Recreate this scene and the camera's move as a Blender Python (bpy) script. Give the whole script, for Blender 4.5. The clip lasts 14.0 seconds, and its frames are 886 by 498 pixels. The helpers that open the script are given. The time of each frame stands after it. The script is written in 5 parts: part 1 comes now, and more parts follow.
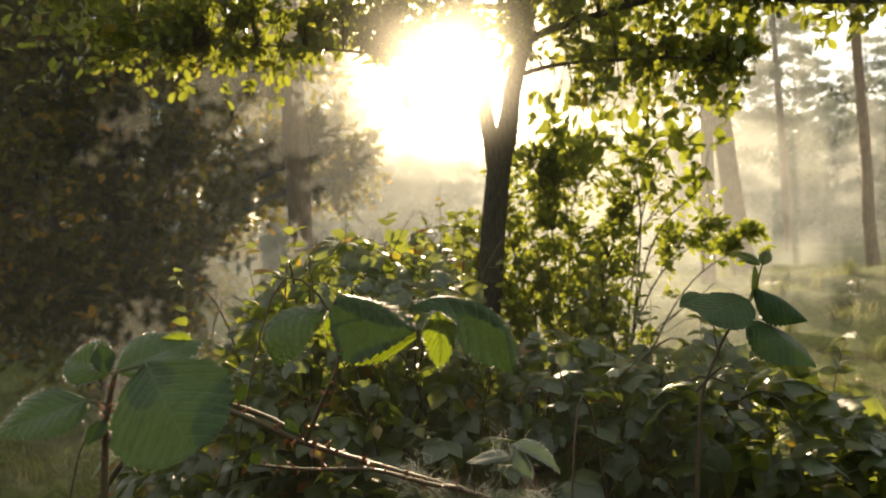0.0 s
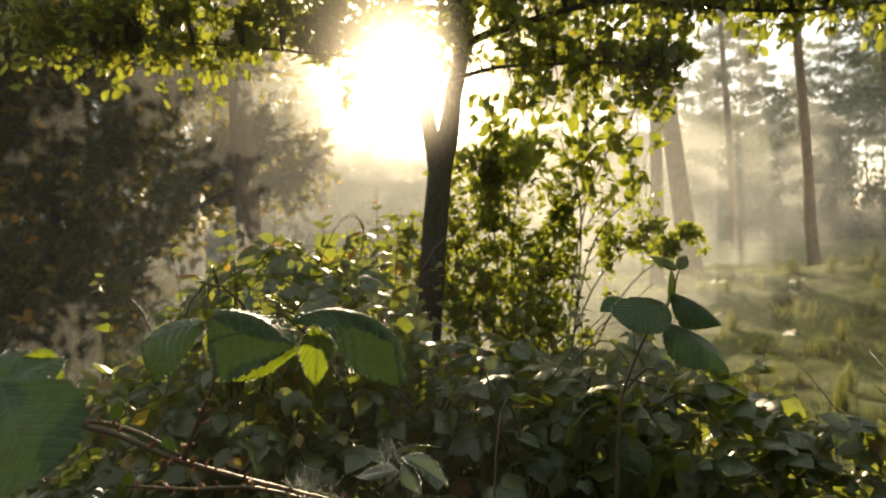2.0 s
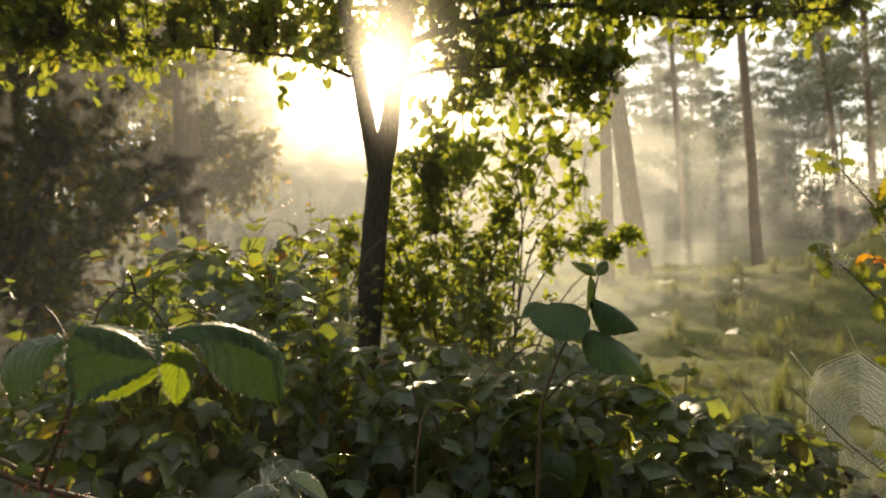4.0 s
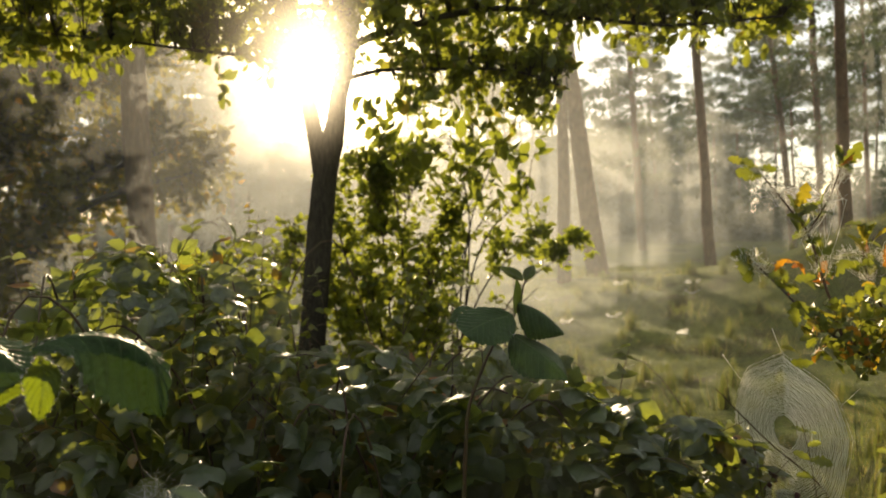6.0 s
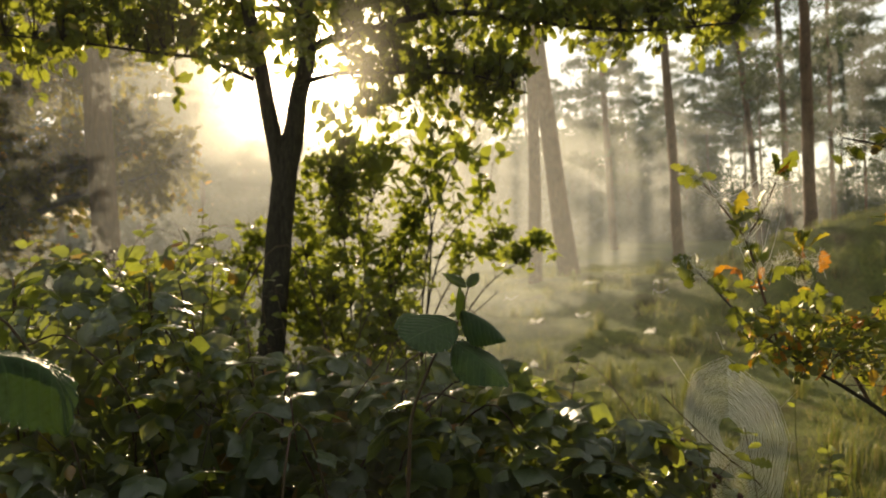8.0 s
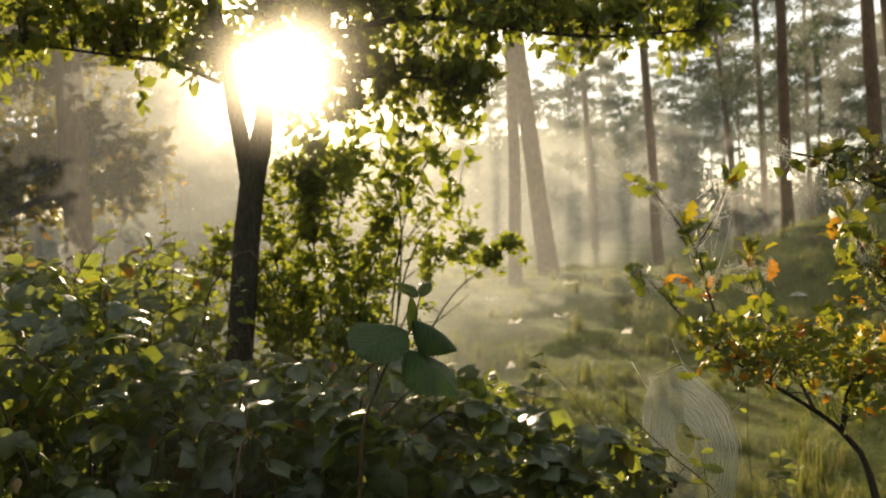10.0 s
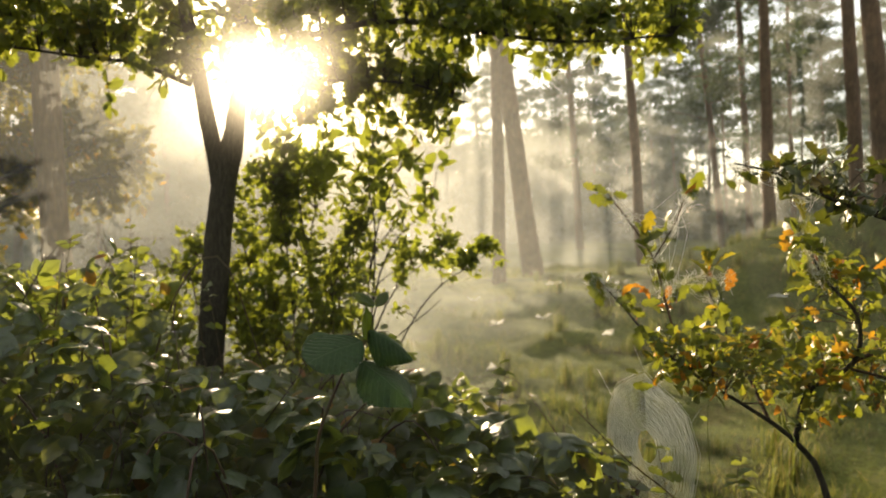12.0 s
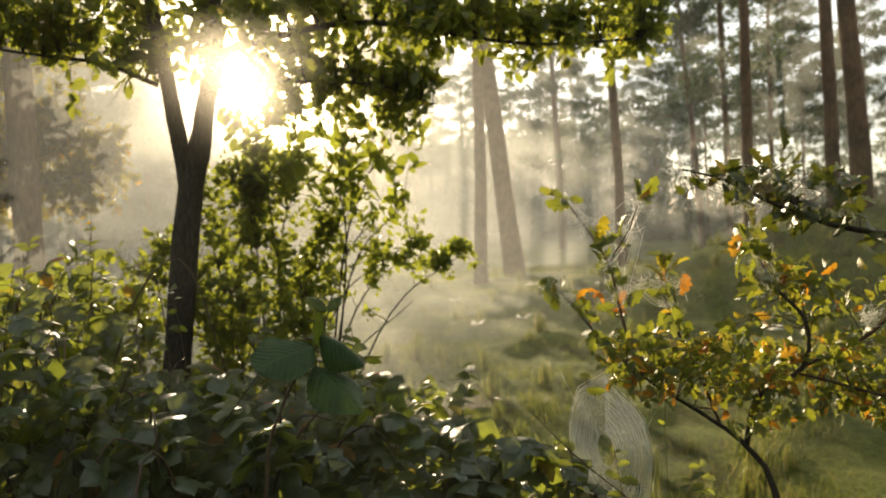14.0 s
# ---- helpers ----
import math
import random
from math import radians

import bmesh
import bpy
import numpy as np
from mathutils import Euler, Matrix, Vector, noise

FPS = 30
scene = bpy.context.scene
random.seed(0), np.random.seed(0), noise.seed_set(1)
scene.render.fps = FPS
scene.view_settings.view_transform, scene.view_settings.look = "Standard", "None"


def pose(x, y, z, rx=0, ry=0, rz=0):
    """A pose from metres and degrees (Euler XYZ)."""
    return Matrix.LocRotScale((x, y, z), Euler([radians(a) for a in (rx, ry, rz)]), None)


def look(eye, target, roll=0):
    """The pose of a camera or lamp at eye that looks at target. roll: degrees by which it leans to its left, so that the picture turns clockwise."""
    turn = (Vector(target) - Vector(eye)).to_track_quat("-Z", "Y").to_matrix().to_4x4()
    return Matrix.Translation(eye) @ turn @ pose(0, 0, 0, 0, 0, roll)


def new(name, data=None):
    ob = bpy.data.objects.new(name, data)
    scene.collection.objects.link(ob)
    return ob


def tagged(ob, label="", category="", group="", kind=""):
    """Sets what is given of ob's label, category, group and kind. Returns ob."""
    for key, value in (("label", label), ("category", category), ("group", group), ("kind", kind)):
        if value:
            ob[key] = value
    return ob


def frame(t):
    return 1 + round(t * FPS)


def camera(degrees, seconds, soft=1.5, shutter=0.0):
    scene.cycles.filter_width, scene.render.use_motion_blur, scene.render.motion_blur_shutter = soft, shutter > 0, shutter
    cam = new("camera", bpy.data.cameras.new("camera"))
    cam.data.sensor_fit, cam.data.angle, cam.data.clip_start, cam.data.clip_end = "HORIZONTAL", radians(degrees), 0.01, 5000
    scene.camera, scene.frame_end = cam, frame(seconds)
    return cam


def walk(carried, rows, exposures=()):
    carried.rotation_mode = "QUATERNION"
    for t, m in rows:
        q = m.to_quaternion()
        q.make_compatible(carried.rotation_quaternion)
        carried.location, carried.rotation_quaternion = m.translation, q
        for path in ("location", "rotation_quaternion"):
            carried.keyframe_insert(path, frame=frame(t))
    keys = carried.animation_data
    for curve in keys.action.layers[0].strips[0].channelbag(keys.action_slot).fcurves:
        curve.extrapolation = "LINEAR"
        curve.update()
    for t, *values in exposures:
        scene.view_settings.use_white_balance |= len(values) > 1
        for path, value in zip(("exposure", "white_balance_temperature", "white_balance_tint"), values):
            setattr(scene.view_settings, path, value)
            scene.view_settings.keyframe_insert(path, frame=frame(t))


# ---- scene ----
cam = camera(64.5, 14.0, soft=1.7)
cam.data.dof.use_dof = True
cam.data.dof.focus_distance = 1.0
cam.data.dof.aperture_fstop = 6.8
PATH = [
    (0, (0.158, 0.081, 1.04), (0.02, 2.076, 1.008), -2.2),
    (0.5, (0.177, 0.084, 1.041), (0.07, 2.08, 1.008), -2.2),
    (1, (0.195, 0.087, 1.045), (0.116, 2.085, 1.008), -2.1),
    (1.5, (0.211, 0.09, 1.047), (0.162, 2.089, 1.009), -2.1),
    (2, (0.228, 0.094, 1.049), (0.21, 2.093, 1.011), -2.2),
    (2.5, (0.247, 0.095, 1.053), (0.259, 2.094, 1.013), -2.1),
    (3, (0.264, 0.103, 1.055), (0.307, 2.103, 1.014), -2.1),
    (5.5, (0.354, 0.115, 1.06), (0.542, 2.105, 1.015), -2.0),
    (6, (0.369, 0.115, 1.062), (0.581, 2.103, 1.016), -1.9),
    (6.5, (0.384, 0.114, 1.065), (0.617, 2.1, 1.017), -1.9),
    (7, (0.399, 0.112, 1.068), (0.649, 2.095, 1.02), -1.9),
    (7.5, (0.415, 0.108, 1.072), (0.682, 2.09, 1.021), -1.8),
    (8, (0.431, 0.103, 1.076), (0.713, 2.082, 1.026), -2.0),
    (10.5, (0.507, 0.087, 1.1), (0.845, 2.058, 1.045), -1.9),
    (11, (0.522, 0.087, 1.105), (0.869, 2.055, 1.048), -1.8),
    (11.5, (0.54, 0.089, 1.109), (0.895, 2.056, 1.052), -1.7),
    (12, (0.554, 0.085, 1.114), (0.918, 2.051, 1.056), -1.8),
    (12.5, (0.571, 0.085, 1.115), (0.945, 2.049, 1.056), -1.7),
    (13, (0.588, 0.084, 1.117), (0.969, 2.046, 1.057), -1.8),
    (13.5, (0.604, 0.082, 1.12), (0.998, 2.042, 1.06), -1.7),
    (14, (0.618, 0.079, 1.122), (1.023, 2.036, 1.062), -1.7),
]
walk(cam, [(t, look(eye, target, roll)) for t, eye, target, roll in PATH], exposures=((0, 1.62, 7350, 11), (2, 1.44, 7350, 11), (3, 1.44, 7350, 11), (5.5, 1.42, 7350, 11), (6.5, 1.14, 7350, 11), (8, 1.14, 7350, 11), (10.5, 1.36, 7250, 11), (12, 1.46, 7150, 11), (12.5, 1.38, 7150, 11), (13, 1.03, 7250, 11), (13.5, 1.03, 7250, 11), (14, 1.34, 7100, 11)))

# ---- light ----
SUN_AZ, SUN_EL = radians(-2.6), radians(11.2)
SUN_DIR = Vector((math.sin(SUN_AZ) * math.cos(SUN_EL), math.cos(SUN_AZ) * math.cos(SUN_EL), math.sin(SUN_EL)))

world = bpy.data.worlds.new("sky")
scene.world = world
world.use_nodes = True
wn, wl = world.node_tree.nodes, world.node_tree.links
wn.clear()
w_out = wn.new("ShaderNodeOutputWorld")
w_bg = wn.new("ShaderNodeBackground")
w_sky = wn.new("ShaderNodeTexSky")
w_sky.sky_type, w_sky.sun_disc = "NISHITA", False
w_sky.sun_elevation, w_sky.sun_rotation = SUN_EL, SUN_AZ
w_sky.dust_density = 1.0
w_co = wn.new("ShaderNodeTexCoord")
w_dot = wn.new("ShaderNodeVectorMath")
w_dot.operation = "DOT_PRODUCT"
w_dot.inputs[1].default_value = SUN_DIR
wl.new(w_co.outputs["Generated"], w_dot.inputs[0])
w_max = wn.new("ShaderNodeMath")
w_max.operation = "MAXIMUM"
w_max.inputs[1].default_value = 0.0
wl.new(w_dot.outputs["Value"], w_max.inputs[0])


def aureole(power, colour):
    """A term of the hazy sky's brightening towards the sun."""
    p = wn.new("ShaderNodeMath")
    p.operation = "POWER"
    p.inputs[1].default_value = power
    wl.new(w_max.outputs[0], p.inputs[0])
    m = wn.new("ShaderNodeVectorMath")
    m.operation = "SCALE"
    m.inputs[0].default_value = colour
    wl.new(p.outputs[0], m.inputs["Scale"])
    return m.outputs[0]


def w_add(a, b):
    n = wn.new("ShaderNodeVectorMath")
    n.operation = "ADD"
    wl.new(a, n.inputs[0])
    wl.new(b, n.inputs[1])
    return n.outputs[0]


SKY_STRENGTH = 0.05
w_scaled = wn.new("ShaderNodeVectorMath")
w_scaled.operation = "SCALE"
w_scaled.inputs["Scale"].default_value = SKY_STRENGTH
wl.new(w_sky.outputs[0], w_scaled.inputs[0])
w_sum = w_add(w_scaled.outputs[0], aureole(2, (0.142, 0.168, 0.195)))
w_sum = w_add(w_sum, aureole(3000, (10.0, 9.0, 7.2)))
w_sum = w_add(w_sum, aureole(0, (0.218, 0.212, 0.190)))
wl.new(w_sum, w_bg.inputs["Color"])
wl.new(w_bg.outputs[0], w_out.inputs["Surface"])

sun = new("sun", bpy.data.lights.new("sun", "SUN"))
sun.data.energy, sun.data.angle, sun.data.color = 5.0, radians(0.6), (1.0, 0.82, 0.56)
sun.matrix_world = look((0, 0, 20), Vector((0, 0, 20)) - SUN_DIR)


# ---- materials ----
def nodes_of(name):
    m = bpy.data.materials.new(name)
    m.use_nodes = True
    t = m.node_tree
    t.nodes.clear()
    return m, t.nodes, t.links


def ramp(n, stops):
    r = n.new("ShaderNodeValToRGB")
    e = r.color_ramp.elements
    while len(e) < len(stops):
        e.new(0.5)
    for el, (p, c) in zip(e, stops):
        el.position, el.color = p, (*c, 1)
    return r


def noise_tex(n, l, co, scale, detail=4, rough=0.6, dist=0.0):
    t = n.new("ShaderNodeTexNoise")
    t.inputs["Scale"].default_value = scale
    t.inputs["Detail"].default_value = detail
    t.inputs["Roughness"].default_value = rough
    t.inputs["Distortion"].default_value = dist
    l.new(co, t.inputs["Vector"])
    return t


def leaf_material(name, stops, glow, through_share=0.45, rough=0.42, gloss=0.5, veins=False):
    """A thin leaf: a waxy upper face, and light that comes through it. stops: its range of colours; glow: what it adds to them in transmission."""
    m, n, l = nodes_of(name)
    out = n.new("ShaderNodeOutputMaterial")
    co = n.new("ShaderNodeTexCoord")
    geo = n.new("ShaderNodeNewGeometry")
    info = n.new("ShaderNodeObjectInfo")
    add = n.new("ShaderNodeMath")
    add.operation = "ADD"
    l.new(geo.outputs["Random Per Island"], add.inputs[0])
    l.new(info.outputs["Random"], add.inputs[1])
    fr = n.new("ShaderNodeMath")
    fr.operation = "FRACT"
    l.new(add.outputs[0], fr.inputs[0])
    r = ramp(n, stops)
    l.new(fr.outputs[0], r.inputs[0])
    spots = noise_tex(n, l, geo.outputs["Position"], 90, 5, 0.65)
    sr = ramp(n, [(0.30, (0.45, 0.42, 0.35)), (0.48, (1, 1, 1)), (0.75, (1.2, 1.15, 1.0))])
    l.new(spots.outputs["Fac"], sr.inputs[0])
    mul = n.new("ShaderNodeMix")
    mul.data_type, mul.blend_type = "RGBA", "MULTIPLY"
    mul.inputs["Factor"].default_value = 0.8
    l.new(r.outputs[0], mul.inputs[6])
    l.new(sr.outputs[0], mul.inputs[7])
    colour = mul.outputs[2]
    bs = n.new("ShaderNodeBsdfPrincipled")
    bs.inputs["Roughness"].default_value = rough
    bs.inputs["Specular IOR Level"].default_value = gloss
    bump = n.new("ShaderNodeBump")
    bump.inputs["Strength"].default_value = 0.35
    bump.inputs["Distance"].default_value = 0.003
    fine = noise_tex(n, l, geo.outputs["Position"], 220, 3)
    height = fine.outputs["Fac"]
    if veins:
        # side veins that run forward from the midrib, and the midrib itself
        sep = n.new("ShaderNodeSeparateXYZ")
        l.new(co.outputs["UV"], sep.inputs[0])

        def mth(op, a, b=None, c=None):
            k = n.new("ShaderNodeMath")
            k.operation = op
            for i, v in enumerate((a, b, c)):
                if v is None:
                    continue
                if isinstance(v, (int, float)):
                    k.inputs[i].default_value = v
                else:
                    l.new(v, k.inputs[i])
            return k.outputs[0]

        off = mth("ABSOLUTE", mth("SUBTRACT", sep.outputs[0], 0.5))
        ph = mth("FRACT", mth("MULTIPLY", mth("SUBTRACT", sep.outputs[1], mth("MULTIPLY", off, 0.55)), 9.0))
        side = mth("SUBTRACT", 1.0, mth("SMOOTH_MIN", mth("MULTIPLY", mth("ABSOLUTE", mth("SUBTRACT", ph, 0.5)), 9.0), 1.0, 0.2))
        mid = mth("SUBTRACT", 1.0, mth("MINIMUM", mth("MULTIPLY", off, 45.0), 1.0))
        vein = mth("MAXIMUM", mth("MAXIMUM", side, mid), 0.0)
        vm = n.new("ShaderNodeMix")
        vm.data_type = "RGBA"
        vm.inputs[7].default_value = (0.16, 0.24, 0.08, 1)
        l.new(mth("MULTIPLY", vein, 0.16), vm.inputs["Factor"])
        l.new(colour, vm.inputs[6])
        colour = vm.outputs[2]
        height = mth("ADD", mth("MULTIPLY", vein, -0.8), height)
    l.new(height, bump.inputs["Height"])
    l.new(colour, bs.inputs["Base Color"])
    l.new(bump.outputs[0], bs.inputs["Normal"])
    tr = n.new("ShaderNodeBsdfTranslucent")
    tm = n.new("ShaderNodeMix")
    tm.data_type, tm.blend_type = "RGBA", "ADD"
    tm.inputs["Factor"].default_value = 1.0
    tm.inputs[7].default_value = (*glow, 1)
    l.new(colour, tm.inputs[6])
    if veins:
        vd = n.new("ShaderNodeMix")
        vd.data_type, vd.blend_type = "RGBA", "MULTIPLY"
        vd.inputs[7].default_value = (0.42, 0.46, 0.4, 1)
        l.new(vein, vd.inputs["Factor"])
        l.new(tm.outputs[2], vd.inputs[6])
        l.new(vd.outputs[2], tr.inputs["Color"])
    else:
        l.new(tm.outputs[2], tr.inputs["Color"])
    mx = n.new("ShaderNodeMixShader")
    mx.inputs[0].default_value = through_share
    l.new(bs.outputs[0], mx.inputs[1])
    l.new(tr.outputs[0], mx.inputs[2])
    l.new(mx.outputs[0], out.inputs["Surface"])
    return m


def bark_material(name, c1, c2, c3, scale, stretch=0.25, relief=0.012):
    m, n, l = nodes_of(name)
    out = n.new("ShaderNodeOutputMaterial")
    bs = n.new("ShaderNodeBsdfPrincipled")
    bs.inputs["Roughness"].default_value = 0.9
    bs.inputs["Specular IOR Level"].default_value = 0.2
    co = n.new("ShaderNodeTexCoord")
    mp = n.new("ShaderNodeMapping")
    mp.inputs["Scale"].default_value = (1, 1, stretch)
    l.new(co.outputs["Object"], mp.inputs["Vector"])
    vor = n.new("ShaderNodeTexVoronoi")
    vor.feature = "DISTANCE_TO_EDGE"
    vor.inputs["Scale"].default_value = scale
    l.new(mp.outputs[0], vor.inputs["Vector"])
    nz = noise_tex(n, l, mp.outputs[0], scale * 2.5, 6, 0.65, 0.4)
    big = noise_tex(n, l, co.outputs["Object"], 1.3, 3)
    r = ramp(n, [(0.25, c1), (0.5, c2), (0.75, c3)])
    l.new(nz.outputs["Fac"], r.inputs[0])
    br = ramp(n, [(0.35, (0.6, 0.62, 0.55)), (0.65, (1.15, 1.1, 1.0))])
    l.new(big.outputs["Fac"], br.inputs[0])
    mul = n.new("ShaderNodeMix")
    mul.data_type, mul.blend_type = "RGBA", "MULTIPLY"
    mul.inputs["Factor"].default_value = 1.0
    l.new(r.outputs[0], mul.inputs[6])
    l.new(br.outputs[0], mul.inputs[7])
    l.new(mul.outputs[2], bs.inputs["Base Color"])
    mn = n.new("ShaderNodeMath")
    mn.operation = "MINIMUM"
    mn.inputs[1].default_value = 0.25
    l.new(vor.outputs["Distance"], mn.inputs[0])
    ad = n.new("ShaderNodeMath")
    ad.operation = "MULTIPLY_ADD"
    ad.inputs[1].default_value = 2.0
    l.new(mn.outputs[0], ad.inputs[0])
    l.new(nz.outputs["Fac"], ad.inputs[2])
    bump = n.new("ShaderNodeBump")
    bump.inputs["Strength"].default_value = 0.9
    bump.inputs["Distance"].default_value = relief
    l.new(ad.outputs[0], bump.inputs["Height"])
    l.new(bump.outputs[0], bs.inputs["Normal"])
    l.new(bs.outputs[0], out.inputs["Surface"])
    return m


def mist_material(name, share, forward, scale, fade, under):
    """Thin mist: most light passes, a share is scattered on, the more so the nearer to its first way. It is patchy."""
    m, n, l = nodes_of(name)
    out = n.new("ShaderNodeOutputMaterial")
    geo = n.new("ShaderNodeNewGeometry")
    nz = noise_tex(n, l, geo.outputs["Position"], scale, 3, 0.5)
    sep = n.new("ShaderNodeSeparateXYZ")
    l.new(geo.outputs["Position"], sep.inputs[0])
    fall = n.new("ShaderNodeMapRange")
    fall.inputs["From Min"].default_value, fall.inputs["From Max"].default_value = -0.5, 11.0
    fall.inputs["To Min"].default_value, fall.inputs["To Max"].default_value = 1.0, 0.25
    l.new(sep.outputs[2], fall.inputs["Value"])
    r = n.new("ShaderNodeMapRange")
    r.inputs["From Min"].default_value, r.inputs["From Max"].default_value = 0.25, 0.75
    r.inputs["To Min"].default_value, r.inputs["To Max"].default_value = share * 0.6, share * 1.4
    l.new(nz.outputs["Fac"], r.inputs["Value"])
    f = n.new("ShaderNodeMath")
    f.operation = "MULTIPLY"
    l.new(r.outputs[0], f.inputs[0])
    l.new(fall.outputs[0], f.inputs[1])
    # the mist thins to the side, its glow near the sun put into density
    side = n.new("ShaderNodeMapRange")
    side.interpolation_type = "SMOOTHSTEP"
    side.inputs["From Min"].default_value, side.inputs["From Max"].default_value = fade
    side.inputs["To Min"].default_value, side.inputs["To Max"].default_value = 1.0, 0.06
    l.new(sep.outputs[0], side.inputs["Value"])
    shade = n.new("ShaderNodeMapRange")
    shade.interpolation_type = "SMOOTHSTEP"
    shade.inputs["From Min"].default_value, shade.inputs["From Max"].default_value = under
    shade.inputs["To Min"].default_value, shade.inputs["To Max"].default_value = 0.8, 1.0
    l.new(sep.outputs[0], shade.inputs["Value"])
    for ends in (side, shade):
        f2 = n.new("ShaderNodeMath")
        f2.operation = "MULTIPLY"
        l.new(f.outputs[0], f2.inputs[0])
        l.new(ends.outputs[0], f2.inputs[1])
        f = f2
    clear = n.new("ShaderNodeBsdfTransparent")
    tr = n.new("ShaderNodeBsdfTranslucent")
    tr.inputs["Color"].default_value = (0.88, 0.92, 0.93, 1)
    fw = n.new("ShaderNodeBsdfRefraction")
    fw.inputs["Color"].default_value = (0.98, 0.95, 0.88, 1)
    fw.inputs["Roughness"].default_value, fw.inputs["IOR"].default_value = 0.65 - 0.12 * forward, 1.2
    sc = n.new("ShaderNodeMixShader")
    sc.inputs[0].default_value = forward
    l.new(tr.outputs[0], sc.inputs[1])
    l.new(fw.outputs[0], sc.inputs[2])
    mx = n.new("ShaderNodeMixShader")
    l.new(f.outputs[0], mx.inputs[0])
    l.new(clear.outputs[0], mx.inputs[1])
    l.new(sc.outputs[0], mx.inputs[2])
    l.new(mx.outputs[0], out.inputs["Surface"])
    return m


def ground_material():
    m, n, l = nodes_of("forest_floor")
    out = n.new("ShaderNodeOutputMaterial")
    bs = n.new("ShaderNodeBsdfPrincipled")
    bs.inputs["Roughness"].default_value = 0.95
    bs.inputs["Specular IOR Level"].default_value = 0.15
    co = n.new("ShaderNodeNewGeometry")
    a = noise_tex(n, l, co.outputs["Position"], 0.9, 6, 0.62, 0.3)
    b = noise_tex(n, l, co.outputs["Position"], 22, 6, 0.7)
    r = ramp(n, [(0.3, (0.055, 0.045, 0.02)), (0.45, (0.085, 0.11, 0.026)), (0.6, (0.12, 0.15, 0.034)), (0.75, (0.16, 0.14, 0.055))])
    l.new(a.outputs["Fac"], r.inputs[0])
    rb = ramp(n, [(0.3, (0.45, 0.42, 0.38)), (0.7, (1.35, 1.3, 1.2))])
    l.new(b.outputs["Fac"], rb.inputs[0])
    mul = n.new("ShaderNodeMix")
    mul.data_type, mul.blend_type = "RGBA", "MULTIPLY"
    mul.inputs["Factor"].default_value = 1.0
    l.new(r.outputs[0], mul.inputs[6])
    l.new(rb.outputs[0], mul.inputs[7])
    l.new(mul.outputs[2], bs.inputs["Base Color"])
    bump = n.new("ShaderNodeBump")
    bump.inputs["Strength"].default_value, bump.inputs["Distance"].default_value = 1.0, 0.05
    l.new(b.outputs["Fac"], bump.inputs["Height"])
    l.new(bump.outputs[0], bs.inputs["Normal"])
    l.new(bs.outputs[0], out.inputs["Surface"])
    return m


def plain_material(name, c1, c2, rough=0.6, scale=60.0, gloss=0.4, through_share=0.0):
    m, n, l = nodes_of(name)
    out = n.new("ShaderNodeOutputMaterial")
    bs = n.new("ShaderNodeBsdfPrincipled")
    bs.inputs["Roughness"].default_value = rough
    bs.inputs["Specular IOR Level"].default_value = gloss
    co = n.new("ShaderNodeNewGeometry")
    nz = noise_tex(n, l, co.outputs["Position"], scale, 4, 0.6)
    r = ramp(n, [(0.3, c1), (0.7, c2)])
    l.new(nz.outputs["Fac"], r.inputs[0])
    l.new(r.outputs[0], bs.inputs["Base Color"])
    bump = n.new("ShaderNodeBump")
    bump.inputs["Strength"].default_value, bump.inputs["Distance"].default_value = 0.4, 0.002
    l.new(nz.outputs["Fac"], bump.inputs["Height"])
    l.new(bump.outputs[0], bs.inputs["Normal"])
    if through_share:
        tr = n.new("ShaderNodeBsdfTranslucent")
        l.new(r.outputs[0], tr.inputs["Color"])
        mx = n.new("ShaderNodeMixShader")
        mx.inputs[0].default_value = through_share
        l.new(bs.outputs[0], mx.inputs[1])
        l.new(tr.outputs[0], mx.inputs[2])
        l.new(mx.outputs[0], out.inputs["Surface"])
    else:
        l.new(bs.outputs[0], out.inputs["Surface"])
    return m


BRAMBLE = leaf_material("bramble_leaf", [(0.0, (0.032, 0.050, 0.026)), (0.55, (0.048, 0.070, 0.030)), (0.88, (0.060, 0.085, 0.026)), (0.95, (0.13, 0.13, 0.03)), (0.98, (0.22, 0.12, 0.03)), (1.0, (0.26, 0.07, 0.03))], (0.26, 0.29, 0.02), 0.48, 0.30, 0.8)
BRAMBLE_NEAR = leaf_material("bramble_leaf_veined", [(0.0, (0.036, 0.060, 0.038)), (0.9, (0.054, 0.084, 0.046)), (1.0, (0.12, 0.13, 0.04))], (0.28, 0.32, 0.0), 0.32, 0.32, 0.8, veins=True)
SPRAY_LEAF = leaf_material("bramble_spray_leaf", [(0.0, (0.018, 0.048, 0.013)), (1.0, (0.028, 0.062, 0.017))], (0.12, 0.20, 0.0), 0.06, 0.45, 0.2, veins=True)
# lighter, more see-through copy of the spray leaf: sunlight put into its colour
YOUNG_LIT_LEAF = leaf_material("bramble_young_lit_leaf", [(0.0, (0.04, 0.07, 0.02)), (1.0, (0.06, 0.09, 0.02))], (0.22, 0.28, 0.0), 0.42, 0.42, 0.3, veins=True)
WEBBED_LEAF = leaf_material("silk_wrapped_leaf", [(0.0, (0.025, 0.05, 0.028)), (1.0, (0.05, 0.075, 0.045))], (0.10, 0.14, 0.05), 0.2, 0.42, 0.9, veins=True)
